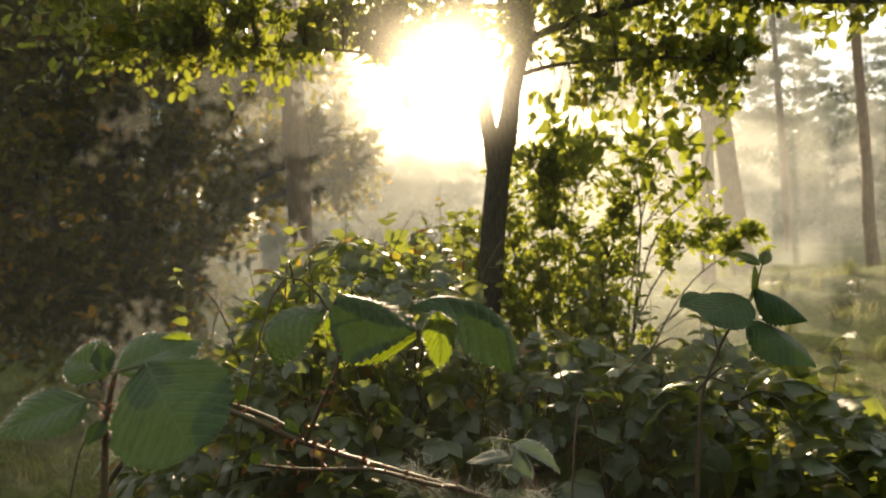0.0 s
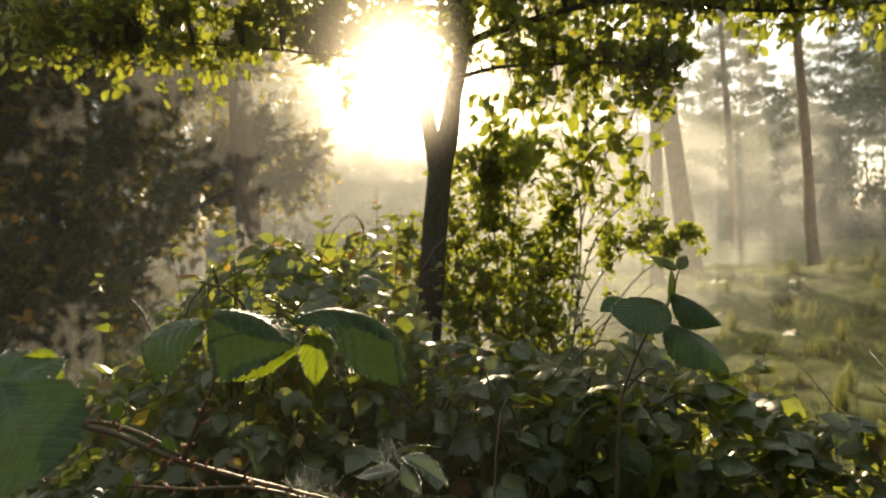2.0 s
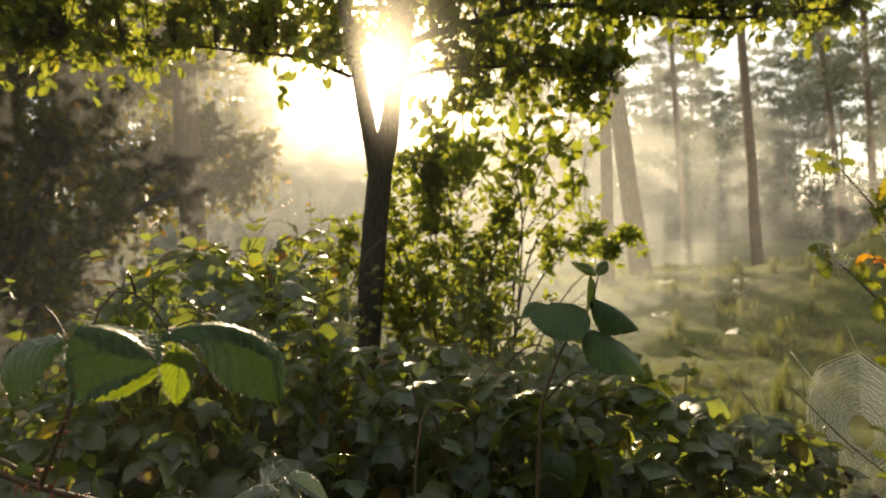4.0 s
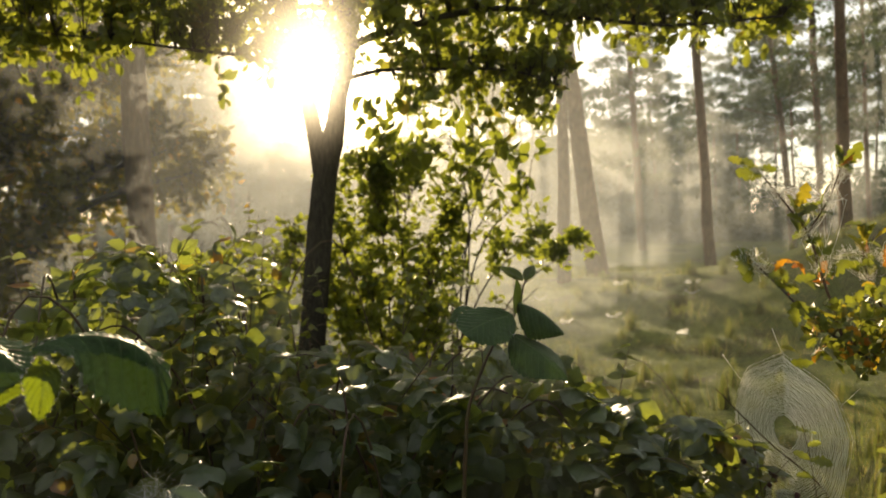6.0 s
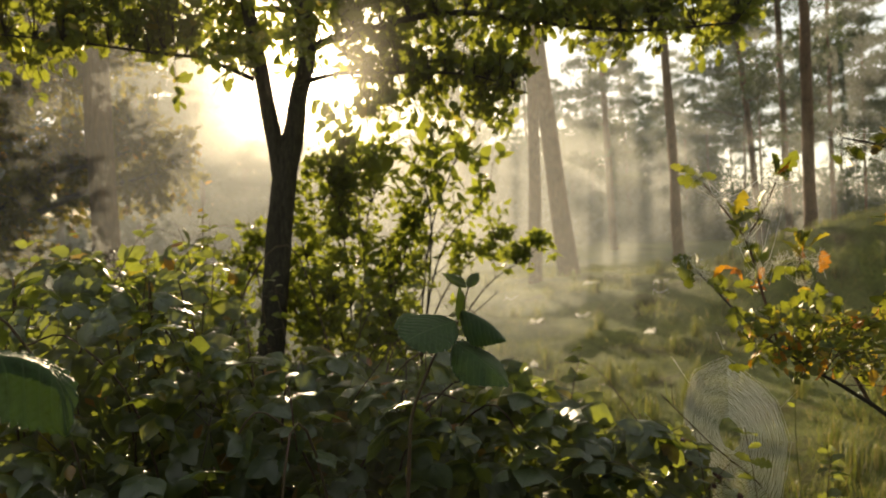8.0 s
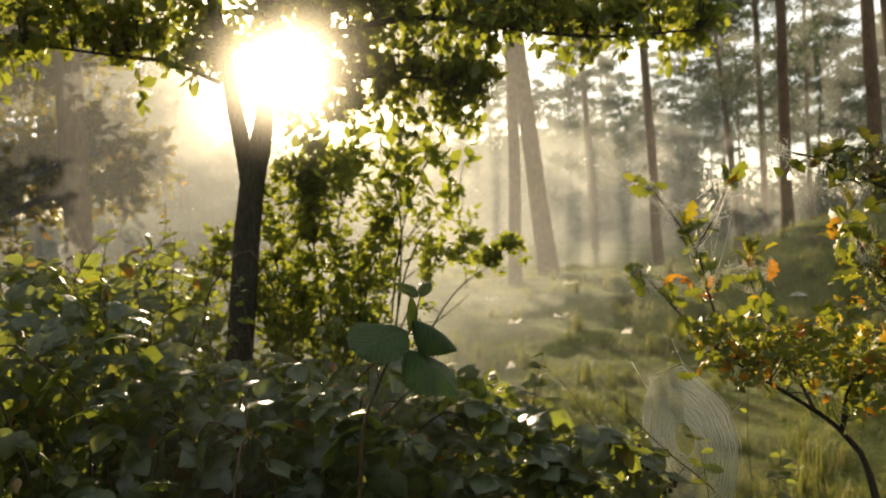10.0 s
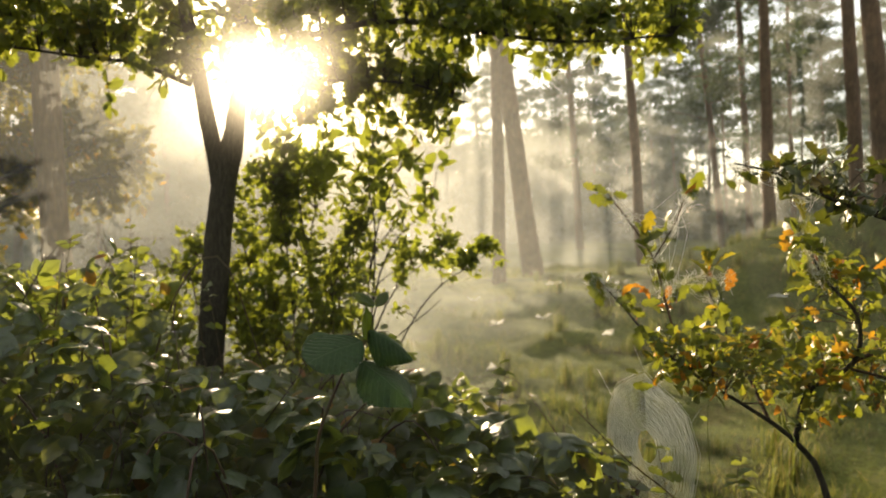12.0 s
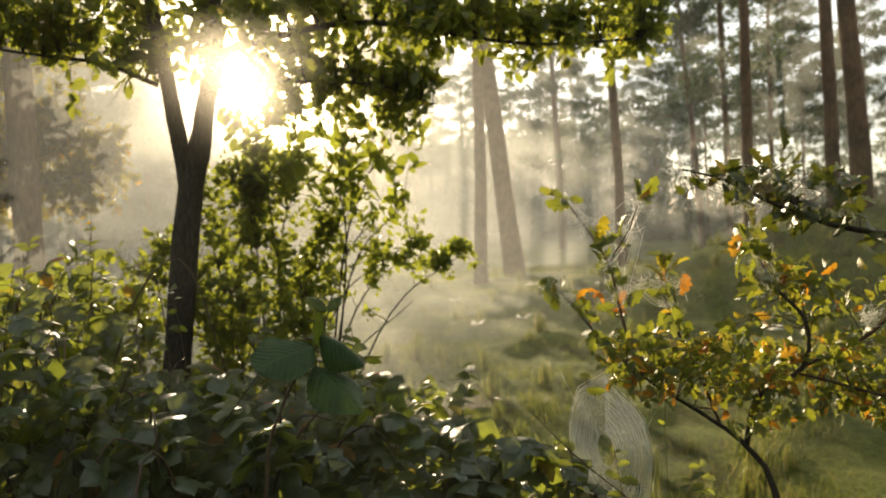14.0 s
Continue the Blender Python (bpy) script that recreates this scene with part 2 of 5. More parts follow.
SHRUB_LEAF = leaf_material("shrub_leaf", [(0.0, (0.04, 0.07, 0.02)), (0.7, (0.07, 0.11, 0.025)), (1.0, (0.12, 0.15, 0.03))], (0.27, 0.28, 0.02), 0.56, 0.40, 0.5)
CROWN_LEAF = leaf_material("crown_leaf", [(0.0, (0.04, 0.065, 0.02)), (0.7, (0.06, 0.095, 0.022)), (0.94, (0.11, 0.13, 0.03)), (1.0, (0.25, 0.16, 0.03))], (0.26, 0.27, 0.02), 0.54, 0.38, 0.6)
OAK_LEAF = leaf_material("oak_leaf", [(0.0, (0.05, 0.085, 0.022)), (0.58, (0.09, 0.13, 0.028)), (0.78, (0.18, 0.19, 0.035)), (0.89, (0.34, 0.24, 0.03)), (0.95, (0.44, 0.15, 0.02)), (1.0, (0.34, 0.07, 0.02))], (0.16, 0.15, 0.0), 0.50, 0.42, 0.5)
TURNED_OAK = leaf_material("turned_oak_leaf", [(0.0, (0.42, 0.22, 0.03)), (1.0, (0.42, 0.11, 0.02))], (0.22, 0.08, 0.0), 0.5, 0.5, 0.4)
# oak leaf with the hanging branch's shade put into its colour
SHADED_OAK_LEAF = leaf_material("shaded_oak_leaf", [(0.0, (0.03, 0.045, 0.018)), (0.85, (0.05, 0.07, 0.022)), (1.0, (0.16, 0.10, 0.03))], (0.14, 0.15, 0.0), 0.22, 0.38, 0.6)
AUTUMN_LEAF = leaf_material("turning_leaf", [(0.0, (0.042, 0.048, 0.015)), (0.70, (0.072, 0.074, 0.02)), (0.88, (0.13, 0.105, 0.025)), (0.95, (0.22, 0.14, 0.02)), (1.0, (0.38, 0.16, 0.02))], (0.16, 0.13, 0.0), 0.45, 0.6, 0.12)
NEEDLES = leaf_material("pine_needles", [(0.0, (0.04, 0.06, 0.028)), (1.0, (0.075, 0.10, 0.045))], (0.03, 0.04, 0.005), 0.35, 0.6, 0.3)
GRASS = leaf_material("grass_blades", [(0.0, (0.055, 0.085, 0.018)), (0.6, (0.085, 0.115, 0.026)), (0.87, (0.15, 0.135, 0.045)), (1.0, (0.30, 0.23, 0.11))], (0.11, 0.11, 0.015), 0.50, 0.5, 0.4)
PINE_BARK = bark_material("pine_bark", (0.06, 0.037, 0.025), (0.12, 0.074, 0.048), (0.20, 0.125, 0.078), 14)
DARK_BARK = bark_material("dark_bark", (0.03, 0.027, 0.022), (0.065, 0.058, 0.047), (0.11, 0.10, 0.08), 40, 0.3, 0.005)
TWIG_BARK = bark_material("twig_bark", (0.05, 0.03, 0.02), (0.10, 0.065, 0.04), (0.16, 0.11, 0.07), 120, 0.3, 0.001)
CANE = plain_material("bramble_cane", (0.07, 0.03, 0.022), (0.085, 0.075, 0.03), 0.5, 40)
THORN = plain_material("thorn", (0.30, 0.07, 0.03), (0.40, 0.16, 0.06), 0.4, 200, 0.5, 0.3)
SILK = plain_material("spider_silk", (0.8, 0.8, 0.76), (0.95, 0.95, 0.9), 0.35, 100, 0.8, 0.55)
BERRY = plain_material("blackberry", (0.012, 0.006, 0.010), (0.10, 0.012, 0.02), 0.3, 90, 0.6)
SOIL = ground_material()
SHEET_SILK, _n, _l = nodes_of("sheet_web")
_out, _clear, _silk, _mix = _n.new("ShaderNodeOutputMaterial"), _n.new("ShaderNodeBsdfTransparent"), _n.new("ShaderNodeBsdfTranslucent"), _n.new("ShaderNodeMixShader")
_silk.inputs["Color"].default_value = (0.85, 0.85, 0.82, 1)
_mix.inputs[0].default_value = 0.35
_l.new(_clear.outputs[0], _mix.inputs[1])
_l.new(_silk.outputs[0], _mix.inputs[2])
_l.new(_mix.outputs[0], _out.inputs["Surface"])
DEW = plain_material("dew", (0.9, 0.9, 0.9), (0.95, 0.95, 0.95), 0.22, 10, 0.5)
DEW.node_tree.nodes["Principled BSDF"].inputs["Transmission Weight"].default_value = 1.0
DEW.node_tree.nodes["Principled BSDF"].inputs["IOR"].default_value = 1.33


# ---- building tools ----
def part(name, me, material, parent=None, label="", at=None):
    """Links a mesh (or a bmesh) as one object, under a thing where one is given."""
    if isinstance(me, bmesh.types.BMesh):
        bm, me = me, bpy.data.meshes.new(name)
        bm.to_mesh(me)
        bm.free()
    if material and not me.materials:
        me.materials.append(material)
    ob = new(name, me)
    if at is not None:
        ob.matrix_basis = at
    if parent:
        ob.parent = parent
    return tagged(ob, label) if label else ob


def thing(name, at, label, category, group="", kind=""):
    ob = new(name)
    ob.empty_display_size = 0.1
    ob.matrix_basis = Matrix.Translation(at)
    return tagged(ob, label, category, group, kind)


def tri_mesh(name, verts, faces, smooth=True):
    """A mesh from arrays of corners and triangles."""
    verts, faces = np.asarray(verts, np.float32), np.asarray(faces, np.int32)
    me = bpy.data.meshes.new(name)
    me.vertices.add(len(verts))
    me.vertices.foreach_set("co", verts.ravel())
    me.loops.add(faces.size)
    me.loops.foreach_set("vertex_index", faces.ravel())
    me.polygons.add(len(faces))
    me.polygons.foreach_set("loop_start", np.arange(0, faces.size, 3, dtype=np.int32))
    if smooth:
        me.polygons.foreach_set("use_smooth", np.ones(len(faces), bool))
    me.update(calc_edges=True)
    return me


class Soup:
    """Triangles that are gathered before they become one mesh."""

    def __init__(self):
        self.v, self.f, self.n = [], [], 0

    def add(self, v, f):
        v, f = np.asarray(v, float).reshape(-1, 3), np.asarray(f, int).reshape(-1, 3)
        self.v.append(v)
        self.f.append(f + self.n)
        self.n += len(v)

    def mesh(self, name, origin=(0, 0, 0), smooth=True):
        return tri_mesh(name, np.concatenate(self.v) - np.asarray(origin, float), np.concatenate(self.f), smooth)


def unit(a):
    a = np.asarray(a, float)
    return a / np.maximum(np.linalg.norm(a, axis=-1, keepdims=True), 1e-9)


def smooth_line(points, count):
    """Points at even steps along a smooth curve through the given ones."""
    p = np.asarray(points, float)
    if len(p) == 2:
        return p[0] + (p[1] - p[0]) * np.linspace(0, 1, count)[:, None]
    q = np.vstack([2 * p[0] - p[1], p, 2 * p[-1] - p[-2]])
    out = []
    for s in np.linspace(0, len(p) - 1 - 1e-9, count):
        i = int(s)
        t = s - i
        a, b, c, d = q[i], q[i + 1], q[i + 2], q[i + 3]
        out.append(0.5 * (2 * b + (c - a) * t + (2 * a - 5 * b + 4 * c - d) * t * t + (3 * b - a - 3 * c + d) * t ** 3))
    return np.array(out)


def tube(points, radii, sides=7, rough=0.0, rng=None):
    """A round, tapered, capped tube along points."""
    p = np.asarray(points, float)
    n = len(p)
    r = np.interp(np.linspace(0, 1, n), np.linspace(0, 1, len(np.atleast_1d(radii))), np.atleast_1d(radii))
    d = unit(np.gradient(p, axis=0))
    ref = np.array([0.13, 0.97, 0.2]) if abs(d[:, 2]).mean() > 0.6 else np.array([0.1, 0.15, 0.98])
    a = unit(np.cross(d, ref))
    b = np.cross(d, a)
    ang = np.linspace(0, 2 * math.pi, sides, endpoint=False)
    rr = np.repeat(r[:, None], sides, 1)
    if rough and rng is not None:
        rr = rr * (1 + rough * rng.standard_normal((n, sides)))
    v = p[:, None] + rr[:, :, None] * (np.cos(ang)[None, :, None] * a[:, None] + np.sin(ang)[None, :, None] * b[:, None])
    v = np.vstack([v.reshape(-1, 3), p[:1], p[-1:]])
    f = []
    for i in range(n - 1):
        for j in range(sides):
            k = (j + 1) % sides
            f += [(i * sides + j, i * sides + k, (i + 1) * sides + k), (i * sides + j, (i + 1) * sides + k, (i + 1) * sides + j)]
    e = n * sides
    for j in range(sides):
        k = (j + 1) % sides
        f += [(e, k, j), (e + 1, (n - 1) * sides + j, (n - 1) * sides + k)]
    return v, np.array(f)


def blade(half, steps, fold=0.12, droop=0.15, notch=None):
    """A leaf's corners and triangles: half gives the half width along its length of 1; notch a change of it from step to step."""
    t = np.linspace(0, 1, steps)
    w = np.array([half(a) for a in t])
    if notch is not None:
        w = w * np.array([1 + notch * (1 if i % 2 else -1) for i in range(steps)])
    z = -droop * t ** 2
    left = np.stack([-w, t, z + fold * w], 1)
    mid = np.stack([0 * t, t, z], 1)
    right = np.stack([w, t, z + fold * w], 1)
    v = np.vstack([left, mid, right])
    f = []
    for i in range(steps - 1):
        for a, b in ((0, steps), (steps, 2 * steps)):
            f += [(a + i, b + i, b + i + 1), (a + i, b + i + 1, a + i + 1)]
    return v, np.array(f)


def ovate(w):
    return lambda t: w * (math.sin(math.pi * min(1, (t * 0.97 + 0.015)) ** 0.82) ** 0.9) * (1.12 - 0.30 * t)


def oak_half(t):
    return (0.05 + 0.24 * math.sin(math.pi * min(1, t)) ** 0.8 * (0.55 + 0.6 * t)) * (1 + 0.32 * math.sin(t * 24)) * (0.25 if t > 0.985 else 1)


OVATE = blade(ovate(0.27), 5, 0.25, 0.12)
BROAD = blade(ovate(0.36), 8, 0.24, 0.22, 0.12)
OAK = blade(oak_half, 12, 0.45, 0.3)
CROWN_BLADE = blade(lambda t: 1.15 * oak_half(t), 9, 0.35, 0.22)


def frames_for(along, normal):
    y = unit(along)
    x = unit(np.cross(y, normal))
    z = np.cross(x, y)
    return np.stack([x, y, z], 2)


def scatter(template, pos, along, normal, size):
    """Copies of a leaf, as one array of corners and triangles."""
    tv, tf = template
    m = frames_for(along, normal)
    v = np.einsum("nij,kj->nki", m, tv) * np.asarray(size)[:, None, None] + np.asarray(pos)[:, None]
    f = tf[None] + (np.arange(len(pos)) * len(tv))[:, None, None]
    return v.reshape(-1, 3), f.reshape(-1, 3)


def twigs(rng, stems, targets, sag=0.08, leaves=7, size=0.05, spread=0.6, thick=0.004, leaf_from=0.35, up=0.2):
    """Twigs from the stems' nearest points out to the targets, and leaves along them. Returns the wood, and the leaves' places, ways, faces and sizes."""
    wood = Soup()
    sp = np.concatenate(stems)
    pos, along, normal, sizes = [], [], [], []
    for g in targets:
        d = np.linalg.norm(sp - g, axis=1) + 0.6 * np.maximum(0, sp[:, 2] - g[2])
        a = sp[d.argmin()]
        mid = (a + g) / 2 + rng.normal(0, 0.06, 3) * np.linalg.norm(g - a) + np.array([0, 0, sag])
        line = smooth_line([a, mid, g], 6)
        wood.add(*tube(line, [thick, thick * 0.35], 4))
        fine = smooth_line([a, mid, g], leaves * 2)
        start = int(leaf_from * len(fine))
        for i in rng.choice(np.arange(start, len(fine)), leaves):
            w = unit(fine[-1] - a) * 0.5 + unit(rng.normal(0, 1, 3)) * spread + np.array([0, 0, -0.15])
            pos.append(fine[i] + rng.normal(0, 0.012, 3))
            along.append(w)
            normal.append(unit(rng.normal(0, 0.55, 3) + np.array([0, 0, up])))
            sizes.append(size * rng.uniform(0.6, 1.25))
    return wood, np.array(pos), np.array(along), np.array(normal), np.array(sizes)


def leaf_pieces(parent, base, template, pos, along, normal, size, material, order, name="foliage"):
    """The first 300 leaves in that order as parts of their own, the rest as one mass."""
    pick = np.argsort(order)
    me = tri_mesh("leaf", *template)
    fr = frames_for(along, normal)
    for i in pick[:300]:
        m = Matrix([[*(fr[i][r] * size[i]), pos[i][r] - base[r]] for r in range(3)] + [[0, 0, 0, 1]])
        part("leaf", me, material, parent, at=m)
    rest = pick[300:]
    if len(rest):
        v, f = scatter(template, pos[rest], along[rest], normal[rest], size[rest])
        tagged(part(name, tri_mesh(name, v - base, f), material, parent), kind="stuff")


def smoothstep(a, b, x):
    t = min(1, max(0, (x - a) / (b - a)))
    return t * t * (3 - 2 * t)


def ground_at(x, y):
    z = -0.36 + 0.42 * smoothstep(6.5, 14.0, y) + 0.15 * smoothstep(14, 40, y)
    z += 1.5 * math.exp(-((x - 10.5) / 4.0) ** 2 - ((y - 10.0) / 2.5) ** 2)
    far = math.hypot(x, y)
    z += 0.10 * noise.noise((x * 0.8, y * 0.8, 3.1)) * smoothstep(1.5, 5, far)
    z += 0.055 * noise.noise((x * 2.3, y * 2.3, 7.7)) * (1 - smoothstep(20, 40, far))
    z += 0.8 * noise.noise((x * 0.04, y * 0.04, 1.7)) * smoothstep(25, 80, far)
    return z


# ---- ground ----
def build_ground():
    s = np.linspace(-1, 1, 221)
    xs = 3 + np.sinh(s * 6.2) / math.sinh(6.2) * 320
    ys = 7 + np.sinh(s * 6.2) / math.sinh(6.2) * 320
    v = [(x, y, ground_at(x, y)) for y in ys for x in xs]
    n = len(xs)
    f = []
    for j in range(n - 1):
        for i in range(n - 1):
            a = j * n + i
            f += [(a, a + 1, a + n + 1), (a, a + n + 1, a + n)]
    ob = part("ground", tri_mesh("ground", v, f), SOIL)
    tagged(ob, "uneven mossy woodland floor with a shaded grassy bank", "ground", kind="structure")


build_ground()


def build_grass():
    rng = np.random.default_rng(5)
    t = np.linspace(0, 1, 4)
    w = np.array([0.5, 0.42, 0.26, 0.0])
    tv = np.vstack([np.stack([-w[:3], t[:3], -0.35 * t[:3] ** 2], 1), np.stack([w[:3], t[:3], -0.35 * t[:3] ** 2], 1), [[0, 0.93, -0.5]]])
    tv[:, 0] *= 0.035
    tf = np.array([(0, 3, 4), (0, 4, 1), (1, 4, 5), (1, 5, 2), (2, 5, 6)])
    pos, along, normal, size = [], [], [], []
    while len(pos) < 110000:
        y = 2.9 + 15 * rng.random() ** 1.5
        x = rng.uniform(-0.75, 1.15) * (y + 1) + 0.5
        k = noise.noise((x * 1.1, y * 1.1, 0.4)) + 0.5 * noise.noise((x * 3.1, y * 3.1, 5.0))
        if k < rng.uniform(-0.55, 0.3):
            continue
        tall = 0.05 + 0.13 * max(0, k + 0.2) * rng.uniform(0.6, 1.4)
        for _ in range(5):
            px, py = x + rng.normal(0, 0.03), y + rng.normal(0, 0.03)
            lean = rng.normal(0, 0.42, 2)
            pos.append((px, py, 0))
            along.append((lean[0], lean[1] - 0.1, 1))
            normal.append((rng.normal(), rng.normal(), 0.3))
            size.append(tall * rng.uniform(0.6, 1.4))
    pos = np.array(pos)
    pos[:, 2] = [ground_at(x, y) - 0.01 for x, y, _ in pos]
    me = tri_mesh("grass", *scatter((tv, tf), pos, np.array(along), np.array(normal), np.array(size)))
    tagged(part("grass", me, GRASS), "dewy meadow grass in tussocks, green and straw coloured", "grass", kind="stuff")


build_grass()


# ---- mist ----
def mist_veil(y, share, forward, scale, x0, x1, top, fade, lean=0.0):
    """A bank of mist that stands across the view. lean: how far its top leans away, as a share of its height."""
    xs, zs = np.linspace(x0, x1, 25), np.linspace(-0.9, top, 9)
    v, f = [], []
    for z in zs:
        for x in xs:
            v.append((x, y + lean * z + 0.12 * min(1, y / 3.9) ** 2 * noise.noise((x * 0.2, z * 0.3, y)), z))
    n = len(xs)
    for j in range(len(zs) - 1):
        for i in range(n - 1):
            a = j * n + i
            f += [(a, a + 1, a + n + 1), (a, a + n + 1, a + n)]
    m = mist_material("mist_at_%d" % y, share, forward, scale, fade, (-0.62 * y, -0.28 * y) if 1 < y < 8 else (-99, -98))
    tagged(part("mist", tri_mesh("mist", v, f), m), "thin veil of sunlit morning mist among the trees, the nearest imitating lens glare", "mist", kind="stuff")


# the first, right by the lens, is added to imitate the sun's veiling glare
for veil in ((0.40, 0.008, 0.80, 0.8, -3, 4, 3.5, (6, 9)), (3.95, 0.06, 0.08, 0.8, -7, 9, 6, (0.5, 1.9)), (5.6, 0.12, 0.06, 0.5, -12, 16, 9, (0.2, 2.6), 0.35), (8.4, 0.050, 0.06, 0.4, -16, 22, 11, (1.2, 6.0)), (9.9, 0.060, 0.06, 0.35, -18, 26, 12, (1.6, 7.5)), (17.5, 0.14, 0.08, 0.25, -30, 45, 16, (6, 26)), (32, 0.16, 0.04, 0.15, -50, 75, 22, (24, 100))):
    mist_veil(*veil)


# ---- pines ----
def needle_tuft(rng):
    """A loose tuft of pine shoots about 1 across."""
    v, f = [], []
    for k in range(26):
        c = rng.normal(0, 0.20, 3) * np.array([1.3, 1.3, 0.6])
        d = unit(rng.normal(0, 1, 3) + np.array([0, 0, 0.5])) * rng.uniform(0.18, 0.34)
        s = unit(np.cross(d, rng.normal(0, 1, 3))) * rng.uniform(0.035, 0.08)
        i = len(v)
        v += [c - s, c + s, c + d]
        f.append((i, i + 1, i + 2))
    return np.array(v), np.array(f)


def pine_meshes(seed, height, radius, bend, crown_from, boughs, spread):
    """A pine's trunk, boughs and needles, from its base at the origin. bend: how far its top stands from its foot."""
    rng = np.random.default_rng(seed)
    zs = np.linspace(0, 1, 15)
    wob = np.cumsum(rng.normal(0, 0.018, (15, 2)), 0)
    line = np.stack([bend[0] * zs + wob[:, 0] * (zs > 0.05), bend[1] * zs + wob[:, 1] * (zs > 0.05), height * zs - 0.25 * (zs == 0)], 1)
    trunk = Soup()
    trunk.add(*tube(line, [radius * 1.35, radius * 1.05, radius, radius * 0.93, radius * 0.85, radius * 0.75, radius * 0.6, radius * 0.4, radius * 0.12], 12, 0.035, rng))
    wood, leafs = [], Soup()
    pos, along, normal, size = [], [], [], []
    for k in range(boughs):
        h = crown_from + (1 - crown_from) * (k / boughs) ** 0.9
        base = np.array([np.interp(h, zs, line[:, i]) for i in range(3)])
        a = k * 2.4 + rng.normal(0, 0.4)
        reach = spread * (1.05 - 0.75 * ((h - crown_from) / (1 - crown_from)) ** 1.3) * rng.uniform(0.55, 1.15)
        tip = base + np.array([math.cos(a) * reach, math.sin(a) * reach, reach * rng.uniform(-0.1, 0.35)])
        mid = (base + tip) / 2 + np.array([0, 0, rng.uniform(-0.15, 0.1) * reach])
        bl = smooth_line([base, mid, tip], 7)
        one = Soup()
        one.add(*tube(bl, [radius * 0.22, radius * 0.05], 5))
        wood.append(one.mesh("bough"))
        for q in np.linspace(0.35, 1.0, 9):
            c = np.array([np.interp(q, np.linspace(0, 1, 7), bl[:, i]) for i in range(3)])
            for _ in range(2):
                o = rng.normal(0, 1, 3) * np.array([0.30, 0.30, 0.10]) * (0.4 + 0.35 * reach)
                pos.append(c + o)
                along.append(unit(tip - base + rng.normal(0, 0.8, 3)))
                normal.append((rng.normal(0, 0.4), rng.normal(0, 0.4), 1))
                size.append(rng.uniform(0.45, 0.95) * (0.55 + 0.18 * reach))
    v, f = scatter(needle_tuft(rng), np.array(pos), np.array(along), np.array(normal), np.array(size))
    leafs.add(v, f)
    return trunk.mesh("trunk"), wood, leafs.mesh("crown", smooth=False)


def pine(at, meshes, label, turn=0.0, scale=1.0):
    ob = thing("pine_tree", at, label, "pine tree", "pines of the wood")
    ob.matrix_basis = Matrix.Translation(at) @ Matrix.Rotation(turn, 4, "Z") @ Matrix.Scale(scale, 4)
    part("trunk", meshes[0], PINE_BARK, ob)
    for me in meshes[1]:
        part("bough", me, PINE_BARK, ob)
    part("crown", meshes[2], NEEDLES, ob)
    return ob


# the pines that stand nearest: foot, lean of the top, height, trunk radius, where the crown begins
NEAR_PINES = (
    ((3.90, 12.6), (0.25, 0.1), 13.0, 0.130, 0.46, "upright reddish pine trunk in sunlit mist"),
    ((5.04, 14.0), (-1.35, 0.2), 13.0, 0.225, 0.50, "thick leaning pine with flared foot in mist"),
    ((7.95, 15.0), (-0.70, 0.1), 14.0, 0.125, 0.45, "slender slightly curved pine with dark bark"),
    ((13.1, 20.0), (-1.2, 0.0), 12.0, 0.120, 0.30, "slim leaning pine with low dark boughs"),
    ((14.1, 20.0), (-0.7, 0.0), 14.0, 0.130, 0.45, "slim tall pine behind the grassy bank"),
    ((11.9, 16.0), (-0.3, 0.0), 14.0, 0.170, 0.50, "dark straight pine behind the grassy bank"),
    ((10.1, 11.0), (-0.8, 0.0), 13.0, 0.135, 0.60, "dark pine trunk standing on the bank"),
    ((9.75, 10.0), (-1.3, 0.0), 13.0, 0.175, 0.60, "thick dark leaning pine on the bank"),
    ((18.7, 24.0), (-0.5, 0.0), 13.0, 0.110, 0.35, "thin distant pine with spreading dark boughs"),
    ((10.8, 26.0), (-0.5, 0.0), 12.0, 0.170, 0.22, "distant pine with low hazy boughs"),
    ((-1.70, 6.9), (-0.25, 0.2), 11.0, 0.150, 0.50, "straight hazy pine trunk beyond the brambles"),
)
for i, ((px, py), bend, height, radius, crown, label) in enumerate(NEAR_PINES):
    pine((px, py, ground_at(px, py)), pine_meshes(20 + i, height, radius * 0.78, bend, crown, 20, 2.2), label)

FAR_KINDS = [pine_meshes(60 + k, 11.0 + k, 0.115, (0.3 * (k - 1), 0.2), 0.22 + 0.06 * k, 20, 2.5) for k in range(4)]

HIGH_KINDS = [pine_meshes(80 + k, 12.0 + 0.6 * k, 0.06, (0.3 * (k - 1), 0.2), 0.46, 20, 2.3) for k in range(4)]


def tallest(x, y, spread, rng):
    """How high a tree may stand so that the sun still reaches the brambles and the meadow."""
    lane = x - y * math.tan(SUN_AZ)
    if 0.6 < lane < 2.4 + spread:
        return (y - 8) * math.tan(SUN_EL) * rng.uniform(0.76, 0.88)
    if -1.2 - spread < lane < 2.4 + spread:
        return 0.6 + (y - 1) * math.tan(SUN_EL) * rng.uniform(0.76, 0.90)
    if 2.4 + spread <= lane < 9:
        return (y - 8) * math.tan(SUN_EL) * rng.uniform(0.6, 0.85)
    return 99.0


